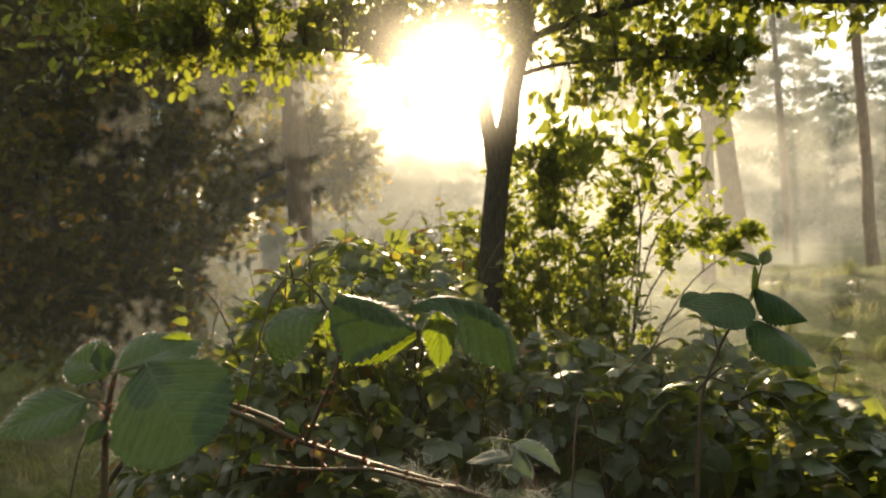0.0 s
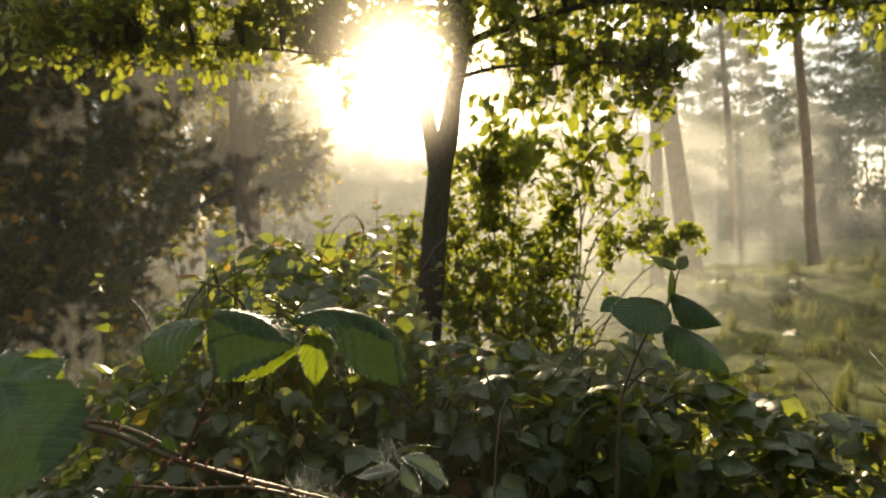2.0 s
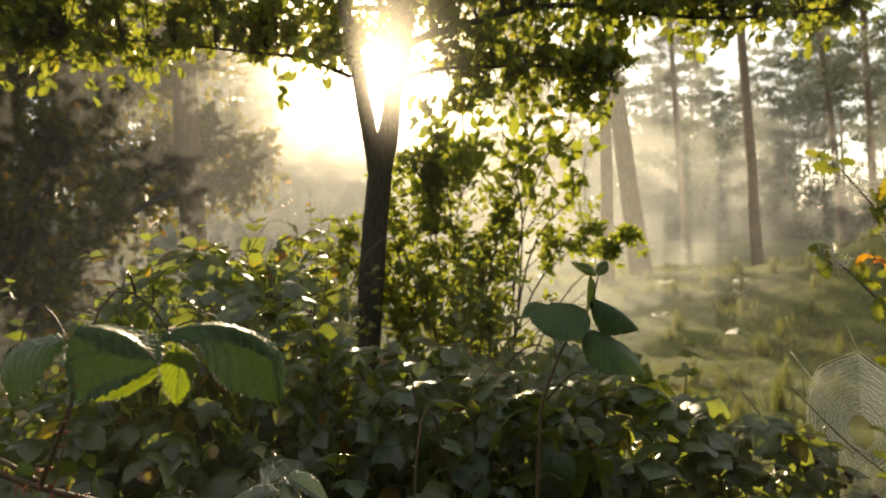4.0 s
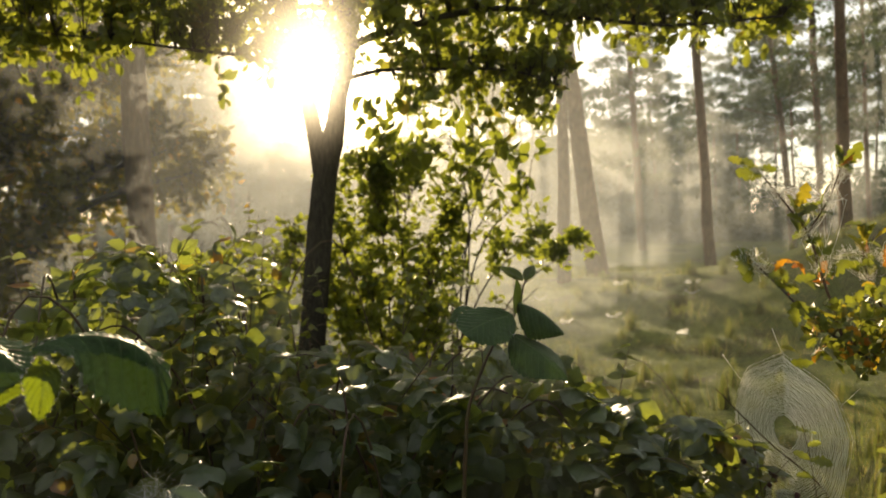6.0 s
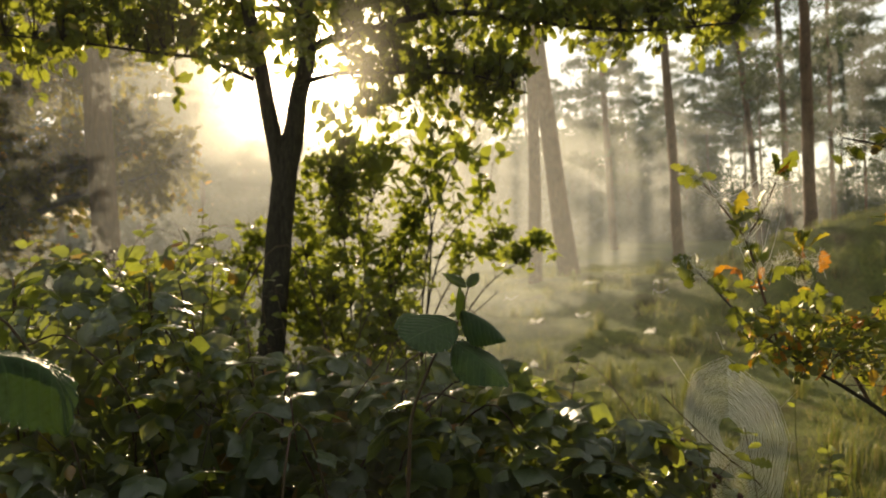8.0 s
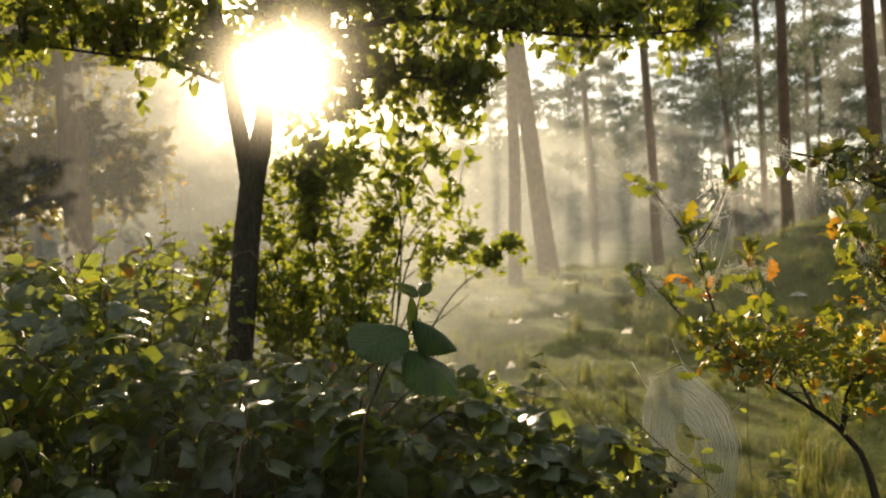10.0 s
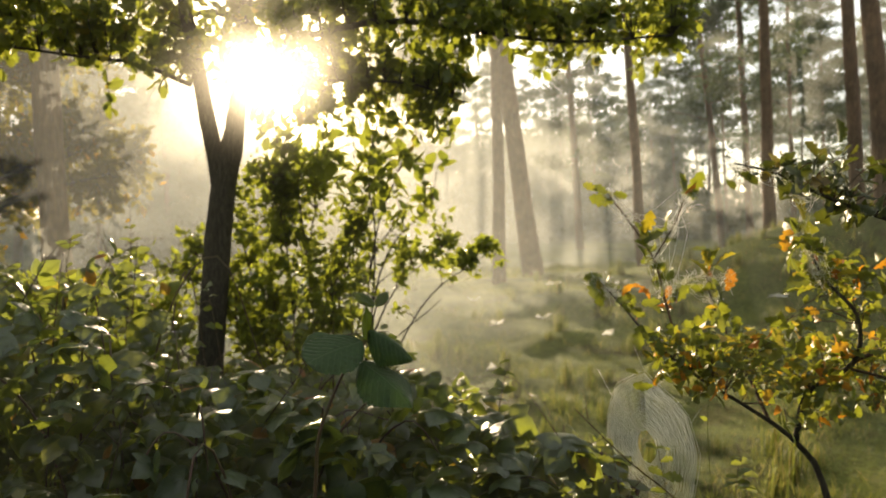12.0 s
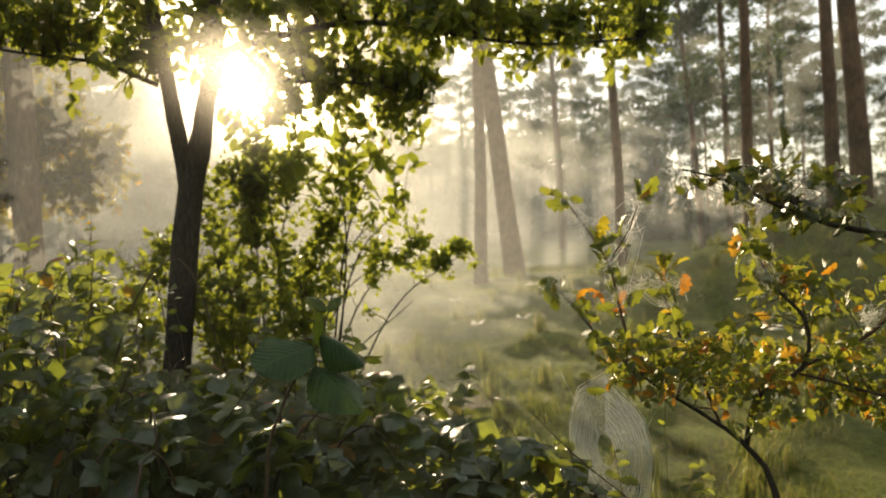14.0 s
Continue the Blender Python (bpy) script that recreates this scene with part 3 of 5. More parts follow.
def far_pines():
    rng = np.random.default_rng(11)
    made = []

    def stand(x, y, grown, label):
        grown = min(grown, tallest(x, y, 2.4 * grown, rng) / 12.5)
        if grown < 0.22 or any(math.hypot(x - a, y - b) < 2.3 for a, b in made):
            return
        made.append((x, y))
        pine((x, y, ground_at(x, y)), FAR_KINDS[len(made) % 4], label, rng.uniform(0, 6.28), grown)

    # tall ones deep in the mist on either side of the sun
    for x, y, grown in ((-7.1, 58, 1.45), (-8.8, 52, 1.4), (-10.5, 57, 1.5), (-7.2, 46, 1.2), (-6.0, 31, 0.9), (-7.6, 25, 0.85), (-9.5, 33, 1.0), (-5.2, 21, 0.75), (-12.5, 40, 1.2), (-3.7, 21, 0.60), (-4.6, 27, 0.70), (-5.6, 34, 0.85)):
        stand(x, y, grown, "tall hazy pine beside the low sun")
    # close behind the broad tree
    for x, y, grown in ((-7.6, 12, 0.70), (-9.6, 15, 0.8), (-6.6, 15.5, 0.6), (-11.5, 13, 0.8), (-5.6, 12.5, 0.42), (-13, 18, 1.0)):
        stand(x, y, grown, "dark young pine behind the broad tree")
    # high crowns over the sun's path
    for lane, y in ((5.4, 40), (8.2, 36)):
        x = lane + y * math.tan(SUN_AZ)
        made.append((x, y))
        pine((x, y, ground_at(x, y)), HIGH_KINDS[len(made) % 4], "tall hazy pine with a high crown in the wood", 2.1 * lane, (1.1 + (y - 1.5) * math.tan(SUN_EL)) / 6.0)
    # narrow tops that just reach the sun's height
    for lane, y, elevation in ((-3.3, 47, 15.0), (-4.2, 38, 16), (-3.9, 56, 16), (-1.5, 40, 9.8), (-0.6, 47, 9.9), (0.4, 38, 9.4), (1.2, 52, 9.2), (2.0, 44, 8.2), (3.0, 36, 7.4), (3.6, 50, 8.4), (-2.2, 31, 9.6), (-0.2, 30, 8.8), (1.6, 33, 7.6), (4.4, 44, 8.0)):
        x = lane + y * math.tan(SUN_AZ)
        made.append((x, y))
        pine((x, y, ground_at(x, y)), FAR_KINDS[len(made) % 4], "slender hazy pine against the sun", 1.1 * lane, y * math.tan(radians(elevation)) / 12.5)
    # the tall old wood far behind, through which the low sky shows in spots
    for az, d, top in ((1.2, 88, 9.6), (2.9, 80, 10.0), (4.5, 86, 9.8), (6.1, 78, 10.3), (7.9, 84, 10.4), (9.6, 76, 10.6), (11.6, 80, 13.0), (13.6, 84, 15.0), (15.6, 78, 16.0), (-4.5, 92, 10.2), (-5.5, 84, 10.4), (-6.7, 84, 13.2), (-8.2, 78, 14.2), (-9.8, 86, 14.0), (-11.5, 80, 15.5)):
        x, y = d * math.sin(radians(az)), d * math.cos(radians(az))
        made.append((x, y))
        pine((x, y, ground_at(x, y)), FAR_KINDS[len(made) % 4], "tall hazy old pine in the far wood", 1.7 * az, d * math.tan(radians(top)) / 12.5)
    while len(made) < 59:
        az, d = radians(rng.uniform(-17, 4)), rng.uniform(24, 52)
        stand(d * math.sin(az), d * math.cos(az), rng.uniform(0.7, 1.05), "hazy young pine in sunlit mist")
    while len(made) < 79:
        y = rng.uniform(26, 62)
        stand(rng.uniform(-0.75, -0.16) * y, y, rng.uniform(0.75, 1.15), "hazy pine deep in the misty wood")
    # on the meadow's side tall ones, under whose crowns the low sun passes
    while len(made) < 107:
        y = rng.uniform(27, 62)
        x = rng.uniform(0.10, 1.0) * y
        lane = x - y * math.tan(SUN_AZ)
        if any(math.hypot(x - a, y - b) < 2.6 for a, b in made) or (y < 40 and x / y < 0.45):
            continue
        made.append((x, y))
        lift = (0.6 + (y - 9) * math.tan(SUN_EL) * 0.98) / 5.9 if lane < 15 else rng.uniform(0.8, 1.1)
        pine((x, y, ground_at(x, y)), HIGH_KINDS[len(made) % 4], "tall hazy pine with a high crown in the wood", rng.uniform(0, 6.28), min(lift, 1.75))


far_pines()


# ---- undergrowth far off ----
def sky_blocking_wood():
    """Unseen pines and undergrowth, added behind the camera to shut off the low sky."""
    rng = np.random.default_rng(29)
    made = []
    while len(made) < 16:
        x, y = rng.uniform(-16, 18), rng.uniform(-18, -7)
        if all(math.hypot(x - a, y - b) > 2.4 for a, b in made):
            made.append((x, y))
            pine((x, y, ground_at(x, y)), FAR_KINDS[len(made) % 4], "unseen dark pine added behind the camera to block low sky", rng.uniform(0, 6.28), rng.uniform(0.8, 1.0))
    n = 3600
    x, y = rng.uniform(-18, 20, n), rng.uniform(-9, -5.5, n)
    pos = np.stack([x, y, np.array([ground_at(a, b) for a, b in zip(x, y)]) + 4.2 * rng.random(n) ** 1.2], 1)
    me = tri_mesh("undergrowth", *scatter(needle_tuft(rng), pos, rng.normal(0, 1, (n, 3)), rng.normal(0, 1, (n, 3)), rng.uniform(0.5, 0.9, n)), smooth=False)
    tagged(part("undergrowth", me, NEEDLES), "unseen dark undergrowth added behind the camera to block low sky", "undergrowth", kind="stuff")


sky_blocking_wood()


def far_thicket():
    rng = np.random.default_rng(17)
    pos, along, normal, size = [], [], [], []
    for _ in range(13000):
        a = rng.uniform(-0.72, 0.95)
        d = rng.uniform(36, 80)
        x, y = d * math.sin(a), d * math.cos(a)
        top = 1.0 + 2.6 * max(0, 0.5 + noise.noise((x * 0.12, y * 0.12, 2)))
        if d > 50:
            top *= 1.0 + 2.0 * max(0, 0.4 + noise.noise((x * 0.3, y * 0.05, 7)))
            top = min(top, 0.135 * d)
        pos.append((x, y, ground_at(x, y) + top * rng.random() ** 1.3))
        along.append(rng.normal(0, 1, 3))
        normal.append(rng.normal(0, 1, 3))
        size.append(rng.uniform(0.6, 1.3))
    # the wood's dense far edge
    for _ in range(7000):
        a = rng.uniform(-0.10, 0.52)
        d = rng.uniform(62, 82)
        x, y = d * math.sin(a), d * math.cos(a)
        top = d * (0.09 + 0.09 * max(0, 0.45 + noise.noise((x * 0.18, y * 0.05, 11))))
        pos.append((x, y, ground_at(x, y) + min(top, 0.155 * d) * rng.random() ** 0.9))
        along.append(rng.normal(0, 1, 3))
        normal.append(rng.normal(0, 1, 3))
        size.append(rng.uniform(0.9, 1.7))
    # young growth nearer, below the sun's path
    for _ in range(4200):
        a = rng.uniform(-0.30, 0.06)
        d = rng.uniform(23, 36)
        x, y = d * math.sin(a), d * math.cos(a)
        top = d * (0.04 + 0.08 * max(0, 0.5 + noise.noise((x * 0.35, y * 0.25, 5))))
        pos.append((x, y, ground_at(x, y) + top * rng.random() ** 1.2))
        along.append(rng.normal(0, 1, 3))
        normal.append(rng.normal(0, 1, 3))
        size.append(rng.uniform(0.35, 0.7))
    me = tri_mesh("undergrowth", *scatter(needle_tuft(rng), np.array(pos), np.array(along), np.array(normal), np.array(size)), smooth=False)
    tagged(part("far_undergrowth", me, NEEDLES), "hazy undergrowth along the far edge of the wood", "undergrowth", kind="stuff")


far_thicket()


# ---- the forked young tree ----
def forked_tree():
    rng = np.random.default_rng(3)
    base = np.array([0.06, 3.1, ground_at(0.06, 3.1)])
    ob = thing("young_tree", base, "dark slender forked young tree with spreading leafy crown", "tree")
    trunk = smooth_line([base + (0, 0, -0.1), (0.081, 3.1, 0.265), (0.113, 3.1, 0.525), (0.174, 3.1, 1.114), (0.205, 3.1, 1.34), (0.246, 3.1, 1.50), (0.270, 3.1, 1.65), (0.317, 3.1, 1.853), (0.312, 3.1, 2.05), (0.331, 3.1, 2.40), (0.36, 3.05, 2.9), (0.34, 3.1, 3.6)], 34)
    left = smooth_line([(0.193, 3.1, 1.30), (0.176, 3.1, 1.43), (0.160, 3.1, 1.52), (0.138, 3.1, 1.67), (0.102, 3.1, 1.91), (0.078, 3.1, 2.05), (0.057, 3.1, 2.394), (-0.05, 3.15, 2.9), (-0.12, 3.1, 3.4)], 20)
    limbs = {
        "limb_over_meadow": [(0.317, 3.08, 1.84), (0.40, 3.03, 1.87), (0.603, 2.93, 1.90), (0.868, 2.88, 1.945), (1.141, 2.85, 1.915), (1.351, 2.8, 1.87), (1.62, 2.75, 1.84), (2.0, 2.7, 1.86)],
        "limb_low": [(0.27, 3.05, 1.70), (0.45, 2.95, 1.72), (0.70, 2.85, 1.70), (0.95, 2.8, 1.68), (1.15, 2.75, 1.60)],
        "limb_left": [(0.10, 3.05, 1.72), (-0.084, 3.0, 1.79), (-0.25, 2.95, 1.80), (-0.55, 2.9, 1.83), (-0.95, 2.85, 1.86)],
        "limb_high_left": [(0.07, 3.1, 2.15), (-0.3, 2.95, 2.25), (-0.8, 2.9, 2.30), (-1.4, 2.9, 2.3)],
        "limb_high_right": [(0.325, 3.1, 2.3), (0.7, 2.9, 2.35), (1.2, 2.9, 2.4), (1.9, 2.9, 2.35)],
        "limb_front": [(0.31, 3.1, 2.1), (0.3, 2.8, 2.15), (0.4, 2.45, 2.12), (0.5, 2.2, 2.1)],
        "limb_back": [(0.31, 3.1, 2.0), (0.1, 3.5, 2.15), (-0.1, 3.9, 2.2)],
    }
    o = tuple(base)
    s = Soup()
    s.add(*tube(trunk, [0.072, 0.061, 0.056, 0.053, 0.049, 0.040, 0.037, 0.035, 0.033, 0.025, 0.012], 12, 0.03, rng))
    part("trunk", s.mesh("trunk", o), DARK_BARK, ob)
    s = Soup()
    s.add(*tube(left, [0.040, 0.034, 0.030, 0.026, 0.01], 10, 0.03, rng))
    part("stem", s.mesh("stem", o), DARK_BARK, ob)
    stems = [trunk[22:], left[8:]]
    for name, pts in limbs.items():
        line = smooth_line(pts, 18)
        s = Soup()
        thick = 0.55 if name in ("limb_low", "limb_left") else 1.0
        s.add(*tube(line, [0.020 * thick, 0.014 * thick, 0.009 * thick, 0.004 * thick], 7, 0.03, rng))
        part("limb", s.mesh("limb", o), DARK_BARK, ob)
        stems.append(line)
    # the crown's underside: sprays hang over the meadow, gaps open beside the stems
    edge_x = (-1.7, -1.1, -0.5, -0.2, 0.02, 0.14, 0.34, 0.48, 0.62, 0.95, 1.14, 1.25, 1.45, 2.2)
    edge_z = (1.66, 1.68, 1.70, 1.56, 1.58, 1.74, 1.66, 1.50, 1.42, 1.40, 1.45, 1.60, 1.72, 1.82)
    targets = []
    while len(targets) < 1080:
        x, y = rng.uniform(-1.7, 2.2), rng.uniform(2.65, 3.3)
        low = float(np.interp(x, edge_x, edge_z)) + 0.07 * noise.noise((x * 3.2, y * 3, 0.3))
        up = rng.random() ** 1.1 * 0.80
        clump = noise.noise((x * 2.6, y * 2.6, (low + up) * 3.4 + 9))
        if clump < 0.12 - 0.50 * smoothstep(0.0, 0.42, up) or rng.random() > 0.42 + 0.58 * smoothstep(0.0, 0.35, up):
            continue
        targets.append((x, y, low + up))
    # leaves close along the limb that reaches over the meadow, and along the one on the other side
    for _ in range(70):
        x = rng.uniform(1.05, 2.2)
        targets.append((x, rng.uniform(2.6, 3.0), 1.93 - 0.05 * (x - 1) + rng.normal(0, 0.07)))
    for _ in range(48):
        targets.append((rng.uniform(0.36, 1.12), rng.uniform(2.7, 3.1), rng.uniform(1.42, 1.70)))
    for _ in range(70):
        targets.append((rng.uniform(-1.5, -0.3), rng.uniform(2.7, 3.1), rng.uniform(1.74, 2.05)))
    wood, pos, al, no, size = twigs(rng, stems, np.array(targets), 0.05, 12, 0.049, 0.8, 0.0026, 0.30)
    tagged(part("fine_branching", wood.mesh("fine_branching", o), DARK_BARK, ob), kind="stuff")
    # gaps in the foliage through which the low sun shines
    lane, rise = pos[:, 0] - pos[:, 1] * math.tan(SUN_AZ), pos[:, 2] - pos[:, 1] * math.tan(SUN_EL)
    gap = ((lane > 0.45) & (lane < 0.66) & (np.abs(rise - 1.09) < 0.055)) | ((lane > 0.11) & (lane < 0.21) & (np.abs(rise - 1.03) < 0.055)) | ((lane > 0.33) & (lane < 0.39) & (np.abs(rise - 1.05) < 0.05))
    pos, al, no, size = pos[~gap], al[~gap], no[~gap], size[~gap]
    leaf_pieces(ob, base, CROWN_BLADE, pos, al, no, size, CROWN_LEAF, pos[:, 2] + 0.3 * np.abs(pos[:, 0] - 0.7), "crown")


forked_tree()


# ---- the shrub beside it ----
def leafy_shrub(base, tips, targets, label, name="leafy_shrub", leaf=SHRUB_LEAF, seed=4, leaves=9, size=0.053, template=OVATE, stem=0.014, sag=0.06):
    rng = np.random.default_rng(seed)
    base = np.array(base)
    ob = thing(name, base, label, "shrub")
    stems = []
    for tip in tips:
        tip = np.array(tip)
        mid = base * 0.45 + tip * 0.55 + np.array([0, 0, 0.24 * (tip[2] - base[2])]) + rng.normal(0, 0.05, 3)
        line = smooth_line([base + rng.normal(0, 0.03, 3) * (1, 1, 0) - (0, 0, 0.05), mid, tip], 14)
        s = Soup()
        s.add(*tube(line, [stem, stem * 0.7, stem * 0.3], 6, 0.03, rng))
        part("stem", s.mesh("stem", base), DARK_BARK, ob)
        stems.append(line[4:])
    wood, pos, al, no, sz = twigs(rng, stems, np.array(targets), sag, leaves, size, 0.75, 0.002, 0.2)
    tagged(part("fine_branching", wood.mesh("fine_branching", base), TWIG_BARK, ob), kind="stuff")
    leaf_pieces(ob, base, template, pos, al, no, sz, leaf, pos[:, 1])
    return ob


def ellipsoid_points(rng, n, c, r, hollow=0.0, low=-9.0):
    out = []
    while len(out) < n:
        p = rng.uniform(-1, 1, 3)
        k = np.linalg.norm(p)
        if k > 1 or k < hollow or noise.noise(tuple(p * 3.5 + np.array(c))) < -0.33:
            continue
        q = np.array(c) + p * np.array(r)
        if q[2] > low:
            out.append(q)
    return out


rng = np.random.default_rng(8)
def dome(rng, n, rim, thick):
    """Points on the shrub's rounded outside and a little within: it falls away to the meadow."""
    out = []
    while len(out) < n:
        a, u = rng.uniform(0, 6.283), rng.random() ** 0.7
        x = 0.56 + 0.66 * u * math.cos(a)
        y = 3.40 + 0.26 * u * math.sin(a)
        top = 1.50 - 0.50 * u ** 2.2 - 0.24 * max(0, x - 0.75) - 0.10 * max(0, 0.3 - x)
        z = top - rim - thick * rng.random() ** 1.6
        if x > 0.78 and rng.random() < (0.5 if rim < 0.1 else 0.6):
            continue
        if z > (0.1 if x < 0.7 else 0.82) and noise.noise((x * 4, y * 4, z * 4)) > -0.36:
            out.append((x, y, z))
    return out


shrub_targets = dome(rng, 200, 0.0, 0.38) + dome(rng, 280, 0.38, 1.1) + ellipsoid_points(rng, 26, (1.10, 3.40, 1.03), (0.24, 0.2, 0.20)) + ellipsoid_points(rng, 24, (1.40, 3.7, 0.94), (0.16, 0.1, 0.10)) + ellipsoid_points(rng, 120, (-0.25, 3.3, 0.80), (0.55, 0.3, 0.20)) + ellipsoid_points(rng, 80, (0.50, 3.05, 0.66), (0.42, 0.2, 0.28))
leafy_shrub((0.50, 3.45, ground_at(0.5, 3.45)), [(0.02, 3.35, 1.05), (0.16, 3.5, 1.25), (0.38, 3.25, 1.30), (0.66, 3.6, 1.38), (0.86, 3.3, 1.22), (0.98, 3.5, 1.20), (1.16, 3.4, 1.02), (1.12, 3.2, 0.80), (0.62, 3.1, 1.0), (1.0, 3.65, 0.95), (0.3, 3.1, 0.9), (-0.1, 3.3, 1.0), (-0.6, 3.3, 0.9), (1.45, 3.7, 0.97)], shrub_targets, "sunlit green shrub with small dewy leaves beside the tree", stem=0.006, leaves=12, size=0.047)
# larger, twisted leaves at the shrub's outer tips
rng = np.random.default_rng(18)
leafy_shrub((0.64, 3.36, ground_at(0.64, 3.36)), [(0.45, 3.3, 1.46), (0.75, 3.25, 1.44), (0.95, 3.3, 1.38), (1.10, 3.25, 1.24)], [(x, rng.uniform(3.1, 3.4), 1.56 - 0.26 * max(0, x - 0.55) - rng.uniform(0, 0.28)) for x in rng.uniform(0.35, 1.16, 40)], "taller arching shrub with long pale green leaves", seed=19, leaves=5, size=0.085, stem=0.006)


# ---- the big leafy tree on the far side of the brambles ----
def side_tree():
    rng = np.random.default_rng(9)
    base = np.array([-3.5, 6.5, ground_at(-3.5, 6.5)])
    ob = thing("broadleaf_tree", base, "many-stemmed shaded tree with brown and orange turning leaves", "tree")
    stems = []
    for tip in ((-4.6, 6.4, 3.6), (-4.0, 6.2, 3.8), (-3.3, 6.6, 4.2), (-2.6, 6.4, 3.8), (-2.2, 7.5, 2.8), (-1.6, 7.5, 2.0), (-4.9, 6.3, 2.2), (-2.8, 6.6, 1.9), (-1.2, 7.4, 1.8)):
        tip = np.array(tip)
        foot = base + np.array([rng.normal(0, 0.18), rng.normal(0, 0.15), -0.1])
        mid = foot * 0.5 + tip * 0.5 + np.array([0, 0, 0.25 * (tip[2] - foot[2])]) + np.append(rng.normal(0, 0.12, 2), 0)
        line = smooth_line([foot, mid, tip], 18)
        s = Soup()
        s.add(*tube(line, [0.06, 0.045, 0.03, 0.01], 8, 0.04, rng))
        part("stem", s.mesh("stem", base), DARK_BARK, ob)
        stems.append(line[5:])
    targets = ellipsoid_points(rng, 2100, (-3.7, 6.3, 2.4), (1.9, 0.9, 2.3), 0.1, 0.3) + ellipsoid_points(rng, 300, (-2.45, 7.6, 2.35), (1.05, 0.4, 1.5), 0.0, 0.8) + ellipsoid_points(rng, 140, (-1.6, 7.5, 1.85), (0.8, 0.3, 0.6)) + ellipsoid_points(rng, 120, (-1.85, 7.5, 3.0), (0.7, 0.3, 0.7)) + ellipsoid_points(rng, 420, (-4.3, 6.2, 0.8), (1.5, 0.6, 0.9), 0.0, -0.1) + ellipsoid_points(rng, 300, (-3.5, 6.0, 0.4), (1.6, 0.5, 0.8), 0.0, -0.25) + [(x, y, z) for x, y, z in zip(rng.uniform(-5.2, -2.2, 520), rng.uniform(6.5, 7.0, 520), rng.uniform(0.3, 3.6, 520))] + ellipsoid_points(rng, 160, (-2.0, 7.5, 1.9), (1.0, 0.3, 0.8))
    targets = [g for g in targets if g[1] > 7.1 or g[0] < -2.1]
    wood, pos, al, no, sz = twigs(rng, stems, np.array(targets), 0.08, 12, 0.10, 0.9, 0.006, 0.2)
    tagged(part("fine_branching", wood.mesh("fine_branching", base), DARK_BARK, ob), kind="stuff")
    leaf_pieces(ob, base, blade(ovate(0.30), 4, 0.25, 0.12), pos, al, no, sz, AUTUMN_LEAF, pos[:, 1] - 0.4 * pos[:, 0], "crown")


side_tree()


# ---- single leaves seen near ----
def rounded(w):
    return lambda t: w * (4 * max(0.0, t * (1 - t)) + 0.004) ** 0.52 * (1.10 - 0.20 * t)


def veined_arrays(width, droop, fold, curl, seed, teeth=13, nv=40, nu=13, outline=ovate):
    """A toothed, ribbed bramble leaflet of length 1 along y, with a map of itself for its veins."""
    rng = np.random.default_rng(seed)
    half = outline(width)
    v, uv, f = [], [], []
    ph = rng.uniform(0, 6)
    for i in range(nv):
        t = i / (nv - 1)
        w = half(t) * (1 + 0.11 * (((t * teeth) % 1) - 0.5) * (0.4 + 0.6 * min(1, 4 * t)) + 0.02 * math.sin(9 * t + ph))
        for j in range(nu):
            u = -1 + 2 * j / (nu - 1)
            au = abs(u)
            lean = 0.09 * au * au * (1 if au < 0.95 else 1.15)
            x = u * w
            y = t + lean * w * 1.2
            z = -droop * t ** 1.8 + fold * w * au - curl * w * au ** 2.5
            z += 0.014 * math.sin((t - 0.55 * au * w) * 9 * 2 * math.pi) * au * (1 - 0.4 * t) + 0.012 * math.sin(7 * t + 4 * u + ph)
            v.append((x, y, z))
            uv.append((0.5 + 0.5 * u * min(1, w / (width * 0.9)), t))
    for i in range(nv - 1):
        for j in range(nu - 1):
            a = i * nu + j
            f += [(a, a + 1, a + nu + 1), (a, a + nu + 1, a + nu)]
    return np.array(v), np.array(f), np.array(uv)


def mapped_mesh(name, v, f, uv):
    me = tri_mesh(name, v, f)
    layer = me.uv_layers.new(name="leaf")
    layer.data.foreach_set("uv", uv[np.asarray(f).ravel()].ravel().astype(np.float32))
    return me


def veined_leaf(name, width, droop, fold, curl, seed, teeth=13, outline=ovate):
    return mapped_mesh(name, *veined_arrays(width, droop, fold, curl, seed, teeth, outline=outline))


def veined_trefoil():
    """Three ribbed, toothed leaflets on one stalk."""
    vs, fs, uvs, n = [], [], [], 0
    for ang, size, tilt, seed in ((0, 1.0, 0.0, 5), (72, 0.8, -0.15, 6), (-70, 0.78, 0.15, 7)):
        v, f, uv = veined_arrays(0.40, 0.28, 0.15, 0.22, seed, 9, 20, 7)
        a = radians(ang)
        v = v * size
        vs.append(np.stack([v[:, 0] * math.cos(a) + v[:, 1] * math.sin(a), -v[:, 0] * math.sin(a) + v[:, 1] * math.cos(a) + 0.12, v[:, 2] + tilt * v[:, 0]], 1))
        fs.append(f + n)
        uvs.append(uv)
        n += len(v)
    return mapped_mesh("leaf", np.concatenate(vs), np.concatenate(fs), np.concatenate(uvs))


